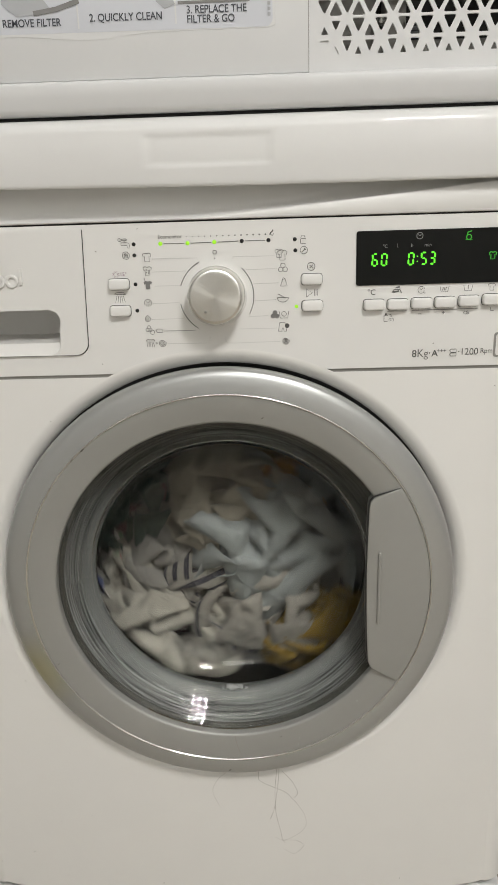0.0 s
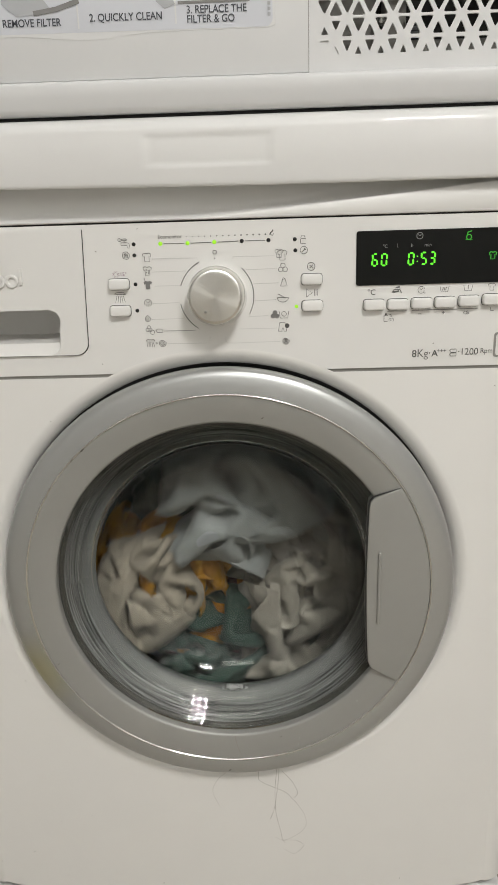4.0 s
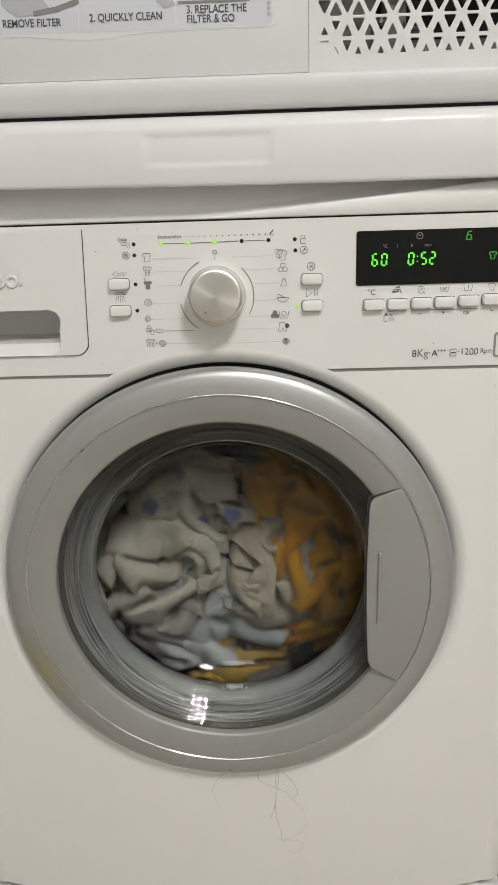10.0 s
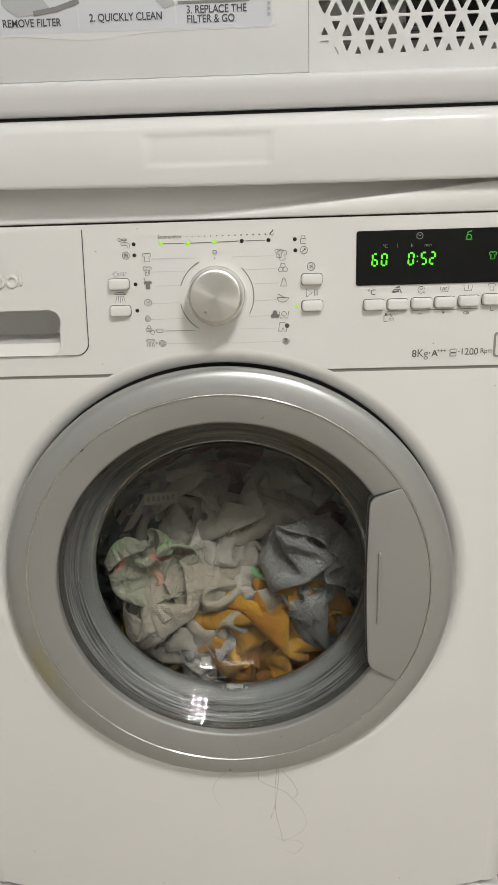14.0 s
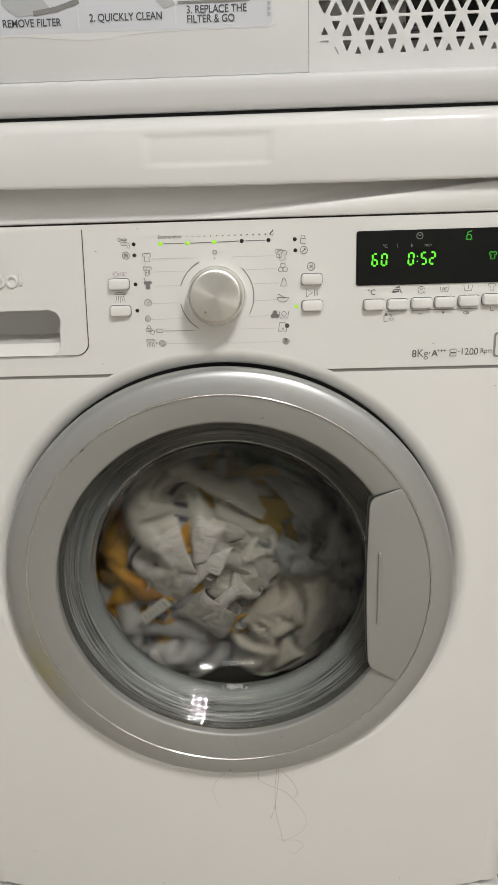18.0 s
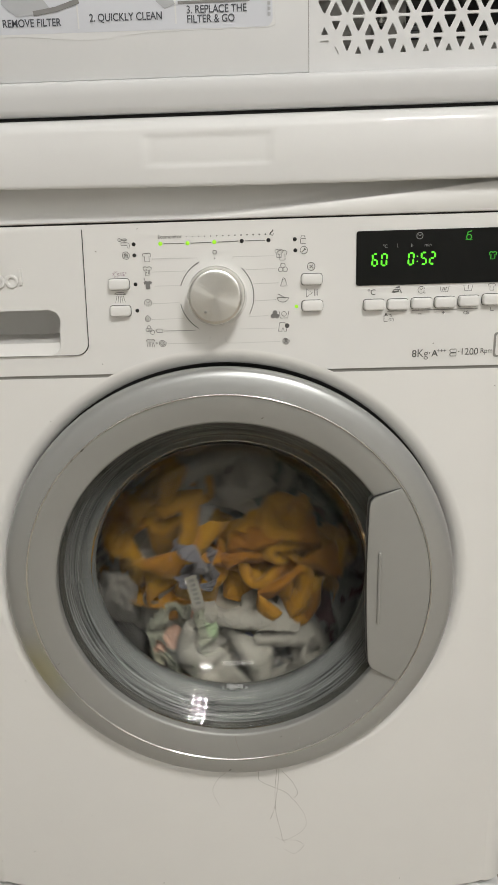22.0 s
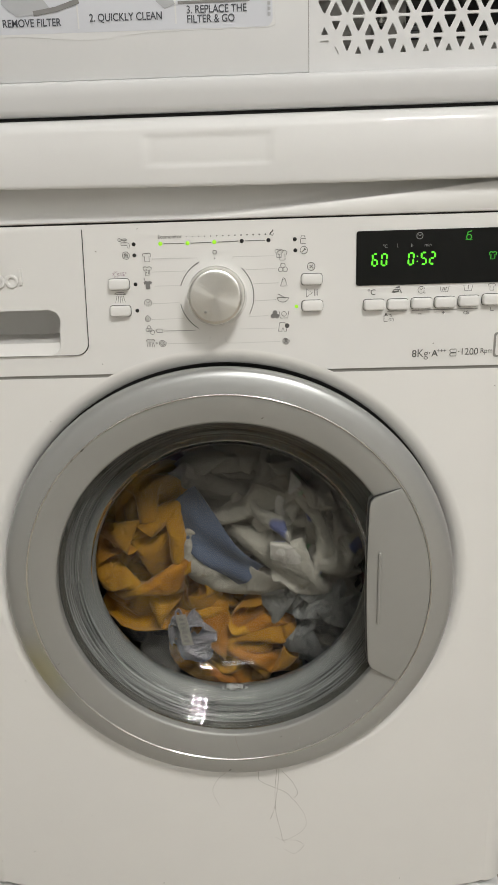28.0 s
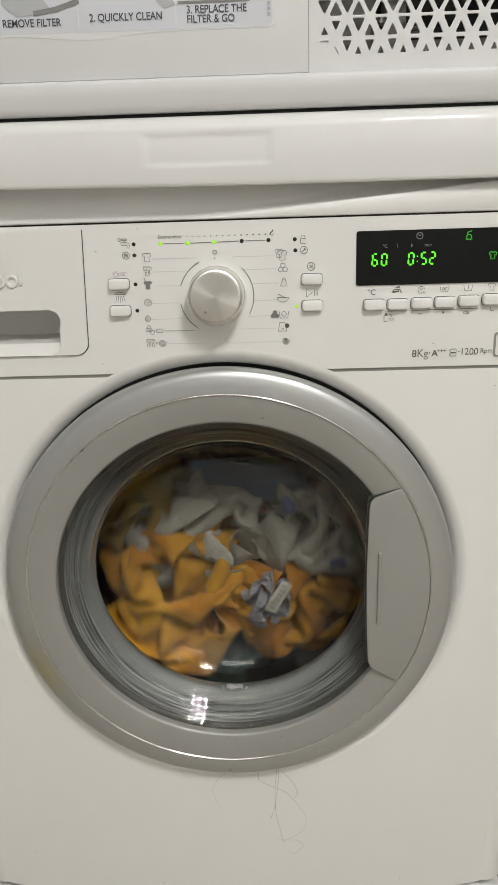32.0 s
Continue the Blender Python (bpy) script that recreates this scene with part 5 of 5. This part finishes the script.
def tumble(seed, places):
    """Rows for one piece: it rides round with the drum and shifts in it from place to place (seconds, x, y, z, lean)."""
    keys = []
    lean = 0.0
    for t, x, y, z, *a in places:
        th = turned(t)
        if a and a[0] != HOLD:
            want = a[0] - th
            lean += (want - lean + 180) % 360 - 180
        keys.append((t, *around(x, z - ZD, -th), y, lean))
    rows = []
    for k in range(0, 321):
        t = k / 10
        i = max(j for j in range(len(keys)) if keys[j][0] <= t + 1e-9)
        a = keys[i]
        b = keys[min(i + 1, len(keys) - 1)]
        u = 0.0 if b[0] == a[0] else (t - a[0]) / (b[0] - a[0])
        u = u * u * (3 - 2 * u)
        th = turned(t)
        x, z = around(a[1] + (b[1] - a[1]) * u, a[2] + (b[2] - a[2]) * u, th)
        far = math.hypot(x, z)
        keep = math.hypot(a[1], a[2]) * (1 - u) + math.hypot(b[1], b[2]) * u
        keep += (0.13 - keep) * 0.45 * 4 * u * (1 - u) if keep < 0.13 else 0.0
        if far < keep:
            grow = keep / max(far, 0.02)
            x, z, far = x * grow, z * grow, far * grow
        if far > 0.18:
            x, z = x * 0.18 / far, z * 0.18 / far
        y = a[3] + (b[3] - a[3]) * u
        w = th * 0.013 + seed
        rows.append([t, x, y, z + ZD, 10 * math.sin(w), -(a[4] + (b[4] - a[4]) * u + th), 8 * math.cos(w * 1.3)])
    return rows


STEADY = [0, 1, 2, 3, 6, 7, 8, 9, 10, 11, 11.8, 14.9, 17, 18, 19, 20, 21, 22, 23, 24, 25, 27.5, 28, 28.5, 30.8, 31, 31.2, 32]


def settle(routes):
    """The load as a whole stays in the lower middle of the drum, however its pieces turn over."""
    mid = [(sum(r[k][1] for r in routes) / len(routes), sum(r[k][3] for r in routes) / len(routes)) for k in range(321)]
    for k in range(321):
        t = k / 10
        a = max(v for v in STEADY if v <= t + 1e-9)
        b = min(v for v in STEADY if v >= t - 1e-9)
        u = 0.0 if a == b else (t - a) / (b - a)
        pa, pb = mid[round(a * 10)], mid[round(b * 10)]
        for r in routes:
            r[k][1] -= mid[k][0] - (pa[0] + (pb[0] - pa[0]) * u)
            r[k][3] -= mid[k][1] - (pa[1] + (pb[1] - pa[1]) * u) + (0.055 * u * (1 - u) if 1.5 < b - a < 2.6 else 0.0)


def poses(route):
    return [(r[0], pose(*(SET_BACK @ Vector(r[1:4])), *r[4:])) for r in route]


def ride(x, z, t):
    """Where a piece that stays put in the drum is at t."""
    a, b = around(x, z, turned(t))
    return a, 0.178, b + ZD


def motions():
    walk(drum, [(k / 10, pose(*(SET_BACK @ Vector((0, 0, ZD))), 0, -turned(k / 10), 0)) for k in range(321)])
    e, c = moving_segment.location.copy(), moving_segment.location + Vector((0.0044, 0, 0))
    walk(moving_segment, [(0, pose(*c)), (4.5, pose(*c)), (4.6, pose(*e)), (32, pose(*e))])
    routes = {
        pale_blue_sheet: tumble(1, [
        (0, 0.053, 0.107, 0.457, 0), (1, 0.037, 0.095, 0.456), (2, 0.060, 0.107, 0.426), (3, 0.034, 0.095, 0.474), (6, -0.058, 0.107, 0.451), (7, -0.076, 0.100, 0.403), (8, -0.033, 0.107, 0.380), (9, -0.059, 0.120, 0.385), (10, -0.047, 0.140, 0.355), (11, -0.061, 0.182, 0.366), (11.8, -0.085, 0.182, 0.370, 0), (14.9, -0.085, 0.182, 0.370, HOLD), (17, -0.009, 0.182, 0.365), (19, -0.015, 0.182, 0.397), (22, 0.052, 0.182, 0.329), (25, 0.055, 0.182, 0.499), (28, 0.011, 0.182, 0.480), (28.5, 0.011, 0.182, 0.480, HOLD), (30.8, 0.011, 0.182, 0.480, HOLD), (32, 0.002, 0.182, 0.439)]),
        orange_pillowcase: tumble(2, [
        (0, 0.052, 0.140, 0.559, 0), (1, 0.008, 0.130, 0.510), (2, 0.034, 0.140, 0.515), (3, -0.102, 0.140, 0.468), (6, 0.042, 0.107, 0.386), (7, 0.060, 0.110, 0.406), (8, 0.060, 0.107, 0.455), (9, 0.019, 0.112, 0.458), (10, 0.094, 0.107, 0.477), (11, 0.056, 0.107, 0.394, 10), (11.8, 0.040, 0.094, 0.351, 95), (14.9, 0.040, 0.094, 0.351, HOLD), (17, -0.092, 0.107, 0.447), (18, -0.100, 0.107, 0.426), (19, -0.075, 0.107, 0.501), (20, -0.018, 0.117, 0.502), (21, 0.018, 0.119, 0.504), (22, -0.083, 0.112, 0.451), (23, -0.070, 0.119, 0.474), (24, -0.045, 0.112, 0.484), (25, 0.008, 0.119, 0.478), (28, -0.091, 0.107, 0.428, 0), (28.5, -0.103, 0.100, 0.385, 10), (30.8, -0.103, 0.100, 0.385, HOLD), (31, -0.064, 0.107, 0.350, 40), (31.2, -0.042, 0.107, 0.330, 60), (31.4, 0.081, 0.107, 0.446), (32, -0.063, 0.094, 0.395)]),
        orange_t_shirt: tumble(3, [
        (0, 0.114, 0.182, 0.497, 0), (1, 0.090, 0.150, 0.516), (2, 0.075, 0.182, 0.509), (3, -0.072, 0.150, 0.397), (6, 0.075, 0.140, 0.383), (7, 0.115, 0.140, 0.352), (8, 0.099, 0.140, 0.295), (9, 0.115, 0.115, 0.337), (10, 0.115, 0.140, 0.375), (11, 0.051, 0.140, 0.307), (11.8, 0.033, 0.128, 0.277, 0), (14.9, 0.033, 0.128, 0.277, HOLD), (17, -0.147, 0.140, 0.467), (18, -0.063, 0.125, 0.382), (19, -0.013, 0.107, 0.434), (20, -0.033, 0.102, 0.385), (21, -0.067, 0.119, 0.449), (22, 0.060, 0.112, 0.434), (23, 0.067, 0.119, 0.425), (24, 0.056, 0.112, 0.367), (25, -0.022, 0.119, 0.330), (28, 0.000, 0.119, 0.312, 0), (28.5, 0.007, 0.104, 0.335, 0), (30.8, 0.007, 0.104, 0.335, HOLD), (31, 0.070, 0.119, 0.350, 30), (31.2, 0.112, 0.107, 0.356, 50), (32, 0.070, 0.112, 0.379)]),
        cream_trousers: tumble(4, [
        (0, -0.014, 0.107, 0.524, 70), (1, -0.062, 0.092, 0.468, 60), (2, -0.079, 0.107, 0.449, 30), (3, -0.090, 0.092, 0.434), (6, -0.057, 0.107, 0.334, -10), (7, -0.003, 0.085, 0.338, 0), (8, 0.052, 0.107, 0.375, 20), (9, 0.062, 0.085, 0.421, 40), (10, 0.053, 0.107, 0.426), (11, -0.020, 0.107, 0.395), (11.8, -0.049, 0.086, 0.380, 10), (14.9, -0.049, 0.086, 0.380, HOLD), (17, 0.130, 0.140, 0.386), (19, -0.024, 0.107, 0.337), (20, -0.067, 0.128, 0.308), (22, 0.011, 0.140, 0.296), (24, -0.011, 0.140, 0.516), (25, -0.058, 0.140, 0.517), (28, 0.040, 0.140, 0.449), (28.5, 0.058, 0.120, 0.491, 0), (30.8, 0.058, 0.120, 0.491, HOLD), (32, 0.104, 0.140, 0.456)]),
        white_shirt: tumble(5, [
        (0, -0.093, 0.107, 0.337, 0), (1, -0.060, 0.107, 0.341), (2, -0.017, 0.107, 0.311), (3, 0.066, 0.115, 0.326), (6, 0.116, 0.107, 0.432), (7, -0.010, 0.095, 0.510), (8, -0.020, 0.107, 0.513), (9, -0.106, 0.132, 0.449), (10, -0.112, 0.107, 0.418), (11, -0.010, 0.140, 0.536), (11.8, 0.006, 0.128, 0.456, 10), (14.9, 0.006, 0.128, 0.456, HOLD), (17, -0.022, 0.088, 0.487, -55), (18, -0.025, 0.088, 0.497, -50), (19, 0.047, 0.088, 0.499, -45), (20, -0.110, 0.120, 0.385), (21, 0.051, 0.107, 0.357), (22, 0.028, 0.107, 0.320), (23, 0.001, 0.107, 0.329), (24, -0.085, 0.105, 0.335), (25, -0.109, 0.107, 0.460), (28, 0.037, 0.107, 0.472, 0), (28.5, 0.011, 0.102, 0.460, 20), (30.8, 0.011, 0.102, 0.460, HOLD), (31, 0.008, 0.107, 0.478, 40), (31.2, -0.041, 0.107, 0.417, 50), (32, -0.033, 0.112, 0.475, 20)]),
        white_printed_shirt: tumble(6, [
        (0, -0.124, 0.140, 0.390, 0), (1, -0.125, 0.140, 0.379), (3, 0.071, 0.140, 0.307), (6, 0.062, 0.107, 0.553), (7, 0.088, 0.120, 0.491), (8, -0.118, 0.107, 0.450), (9, 0.046, 0.105, 0.521), (10, -0.046, 0.107, 0.509), (11, 0.021, 0.107, 0.504), (11.8, -0.011, 0.104, 0.426, 0), (14.9, -0.011, 0.104, 0.426, HOLD), (17, 0.074, 0.140, 0.534), (19, 0.074, 0.140, 0.306), (20, 0.051, 0.140, 0.296), (22, -0.010, 0.140, 0.285), (24, -0.129, 0.140, 0.322), (25, -0.118, 0.140, 0.477), (28, 0.097, 0.088, 0.480, 0), (28.5, 0.089, 0.082, 0.471, 15), (30.8, 0.089, 0.082, 0.471, HOLD), (31, 0.071, 0.088, 0.495, 35), (31.2, 0.054, 0.107, 0.527, 50), (32, 0.097, 0.100, 0.481)]),
        floral_pillowcase: tumble(7, [
        (0, -0.121, 0.182, 0.524, 0), (3, 0.094, 0.182, 0.316), (6, -0.085, 0.182, 0.507), (8, -0.047, 0.140, 0.541), (9, -0.066, 0.100, 0.523), (10, -0.100, 0.107, 0.510), (11, -0.054, 0.107, 0.523, 10), (11.8, -0.084, 0.076, 0.438, 10), (14.9, -0.084, 0.076, 0.438, HOLD), (17, 0.011, 0.140, 0.308), (19, 0.091, 0.107, 0.327), (20, 0.009, 0.105, 0.317), (21, -0.030, 0.107, 0.318), (22, -0.066, 0.095, 0.329), (23, -0.106, 0.107, 0.355), (24, -0.120, 0.095, 0.410), (25, -0.143, 0.107, 0.440), (28, -0.014, 0.140, 0.544), (28.5, -0.096, 0.110, 0.513, 0), (30.8, -0.096, 0.110, 0.513, HOLD), (32, 0.048, 0.107, 0.513)]),
        grey_towel: tumble(8, [
        (0, 0.120, 0.140, 0.513, 0), (2, 0.130, 0.140, 0.429), (6, 0.112, 0.140, 0.374), (8, 0.071, 0.140, 0.319), (9, 0.052, 0.107, 0.328), (10, 0.083, 0.140, 0.524), (11, 0.101, 0.107, 0.462, -50), (11.8, 0.103, 0.080, 0.411, -62), (14.9, 0.103, 0.080, 0.411, HOLD), (17, 0.081, 0.107, 0.517), (18, 0.081, 0.107, 0.477), (19, -0.085, 0.107, 0.347), (20, 0.089, 0.110, 0.408), (21, 0.091, 0.140, 0.353), (22, 0.091, 0.140, 0.330), (23, 0.035, 0.107, 0.554), (24, 0.077, 0.120, 0.509), (25, 0.099, 0.107, 0.476), (28, 0.091, 0.107, 0.360), (28.5, 0.108, 0.115, 0.349, 0), (30.8, 0.108, 0.115, 0.349, HOLD), (31, 0.104, 0.107, 0.415), (32, 0.112, 0.140, 0.448)]),
        dark_green_shirt: tumble(9, [
        (0, -0.135, 0.140, 0.498, 0), (2, -0.095, 0.182, 0.480), (3, -0.051, 0.115, 0.328), (6, 0.059, 0.140, 0.307), (8, -0.138, 0.182, 0.296), (9, 0.090, 0.140, 0.511), (11, -0.135, 0.140, 0.498), (11.8, -0.162, 0.140, 0.421), (14.9, -0.162, 0.140, 0.421, HOLD), (17, -0.003, 0.182, 0.521), (18, 0.055, 0.140, 0.525), (19, -0.162, 0.182, 0.484), (20, -0.115, 0.140, 0.518), (22, 0.079, 0.130, 0.527), (23, 0.095, 0.107, 0.516), (24, 0.127, 0.110, 0.450), (25, 0.112, 0.107, 0.334), (28, -0.139, 0.182, 0.483), (28.5, -0.117, 0.182, 0.480), (30.8, -0.117, 0.182, 0.480, HOLD), (31, -0.150, 0.182, 0.414), (32, -0.063, 0.140, 0.282)]),
        blue_shorts: tumble(10, [
        (0, -0.072, 0.182, 0.343, 0), (3, -0.138, 0.182, 0.296), (6, -0.114, 0.140, 0.515), (9, 0.048, 0.182, 0.480), (11.8, 0.011, 0.140, 0.434), (14.9, 0.011, 0.140, 0.434, HOLD), (17, 0.120, 0.140, 0.493), (20, -0.125, 0.182, 0.481), (23, -0.151, 0.140, 0.379), (25, 0.124, 0.182, 0.476), (27.5, -0.020, 0.088, 0.487, -60), (28, -0.023, 0.072, 0.471, -50), (28.5, -0.025, 0.064, 0.469, -34), (30.8, -0.025, 0.064, 0.469, HOLD), (31, -0.042, 0.072, 0.451, -12), (31.2, -0.034, 0.072, 0.427, 0), (31.4, -0.026, 0.107, 0.330, 40), (32, 0.020, 0.084, 0.541, 5)]),
        maroon_shirt: tumble(11, [
        (0, -0.091, 0.182, 0.533, 0), (3, -0.119, 0.182, 0.271), (6, 0.108, 0.182, 0.279), (9, -0.100, 0.182, 0.273), (11.8, 0.135, 0.120, 0.410, 0), (14.9, 0.135, 0.120, 0.410, HOLD), (17, -0.138, 0.182, 0.296), (19, -0.160, 0.140, 0.353), (21, 0.121, 0.140, 0.323), (23, 0.108, 0.182, 0.279), (25, -0.138, 0.182, 0.296), (28, 0.155, 0.182, 0.306), (28.5, 0.155, 0.182, 0.306, HOLD), (30.8, 0.155, 0.182, 0.306, HOLD), (32, -0.163, 0.182, 0.283)]),
        striped_sheet: tumble(12, [
        (0, 0.014, 0.107, 0.388, -10), (1, 0.080, 0.107, 0.383), (2, 0.081, 0.140, 0.342), (3, 0.111, 0.140, 0.386), (6, 0.104, 0.140, 0.511), (9, -0.127, 0.140, 0.353), (11.8, -0.060, 0.150, 0.470, 20), (14.9, -0.060, 0.150, 0.470, HOLD), (17, 0.052, 0.140, 0.376), (18, -0.041, 0.088, 0.453, -50), (19, 0.075, 0.140, 0.400), (21, -0.152, 0.140, 0.413), (23, -0.130, 0.140, 0.403), (25, 0.121, 0.140, 0.408), (28, 0.093, 0.140, 0.349), (28.5, 0.056, 0.118, 0.372, 25), (30.8, 0.056, 0.118, 0.372, HOLD), (32, 0.126, 0.140, 0.432)]),
        lilac_cloth: tumble(13, [
        (0, -0.010, 0.140, 0.297, 0), (3, 0.054, 0.182, 0.433), (6, -0.078, 0.140, 0.522), (9, -0.140, 0.140, 0.370), (11.8, -0.108, 0.130, 0.507, 0), (14.9, -0.108, 0.130, 0.507, HOLD), (17, -0.045, 0.140, 0.400), (18, -0.071, 0.085, 0.400), (19, -0.070, 0.088, 0.431, -20), (20, -0.062, 0.082, 0.439, -40), (21, -0.052, 0.078, 0.462, -80), (22, -0.045, 0.080, 0.440, -78), (23, -0.042, 0.078, 0.456, -60), (24, -0.012, 0.080, 0.446, -95), (25, -0.009, 0.078, 0.447, 150), (28, -0.055, 0.088, 0.340, 100), (28.5, -0.039, 0.078, 0.329, -60), (30.8, -0.039, 0.078, 0.329, HOLD), (31, 0.004, 0.078, 0.330, 120), (31.2, 0.051, 0.088, 0.334, 140), (32, 0.036, 0.076, 0.394, 60)]),
        mustard_shorts: tumble(14, [
        (0, 0.097, 0.107, 0.335, 0), (1, 0.128, 0.110, 0.371), (2, 0.140, 0.140, 0.386), (3, 0.099, 0.120, 0.533), (6, -0.163, 0.140, 0.445), (7, -0.154, 0.130, 0.357), (8, -0.077, 0.107, 0.319), (9, -0.030, 0.090, 0.327), (10, 0.006, 0.140, 0.289), (11, -0.060, 0.140, 0.290), (11.8, -0.098, 0.120, 0.315, 0), (14.9, -0.098, 0.120, 0.315, HOLD), (17, -0.014, 0.107, 0.532), (18, 0.008, 0.110, 0.500, -60), (19, 0.105, 0.107, 0.516), (20, 0.056, 0.182, 0.524), (22, -0.126, 0.182, 0.459), (24, 0.114, 0.182, 0.363), (28, -0.115, 0.140, 0.507), (28.5, -0.066, 0.140, 0.307), (30.8, -0.066, 0.140, 0.307, HOLD), (32, -0.114, 0.120, 0.506)]),
        white_sock: tumble(15, [
        (0, -0.053, 0.140, 0.433, 0), (3, -0.128, 0.140, 0.345), (6, -0.134, 0.140, 0.353), (9, -0.136, 0.140, 0.420), (11.8, -0.036, 0.080, 0.314, 80), (14.9, -0.036, 0.080, 0.314, HOLD), (17, -0.028, 0.140, 0.332), (18, -0.020, 0.107, 0.380), (19, 0.006, 0.107, 0.366), (20, -0.028, 0.140, 0.332), (23, 0.044, 0.140, 0.315), (25, -0.059, 0.140, 0.496), (28, 0.075, 0.140, 0.324), (28.5, 0.075, 0.140, 0.324, HOLD), (30.8, 0.075, 0.140, 0.324, HOLD), (32, -0.084, 0.140, 0.435)]),
        white_sheet: tumble(16, [
        (0, -0.054, 0.140, 0.411, 0), (1, -0.068, 0.140, 0.321), (2, 0.054, 0.140, 0.494), (3, 0.052, 0.140, 0.387), (6, 0.005, 0.140, 0.497), (7, -0.063, 0.140, 0.433), (8, -0.043, 0.140, 0.432), (9, -0.150, 0.140, 0.387), (10, -0.116, 0.140, 0.367), (11, -0.123, 0.140, 0.401), (11.8, 0.100, 0.150, 0.486, -20), (14.9, 0.100, 0.150, 0.486, HOLD), (17, -0.069, 0.140, 0.325), (18, -0.113, 0.120, 0.331), (19, -0.136, 0.140, 0.420), (20, 0.111, 0.140, 0.352), (21, -0.086, 0.140, 0.521), (22, -0.023, 0.120, 0.539), (23, -0.070, 0.140, 0.545), (24, -0.055, 0.130, 0.533), (25, -0.057, 0.140, 0.527), (28, 0.021, 0.140, 0.539, 0), (28.5, 0.006, 0.115, 0.537, 0), (30.8, 0.006, 0.115, 0.537, HOLD), (31, -0.010, 0.140, 0.546, 20), (31.2, -0.078, 0.140, 0.497, 40), (32, 0.090, 0.140, 0.480)]),
    }
    settle(list(routes.values()))
    for cloth, route in routes.items():
        walk(cloth, poses(route))
    for k, cloth in enumerate(fillers):
        x, z = around(0.134, 0, 60 * k + 20)
        walk(cloth, poses(tumble(20 + k, [(0, x, 0.178, z + ZD, 60 * k), *[(t, *ride(x, z, t)) for t in (8, 16, 24, 32)]])))


motions()
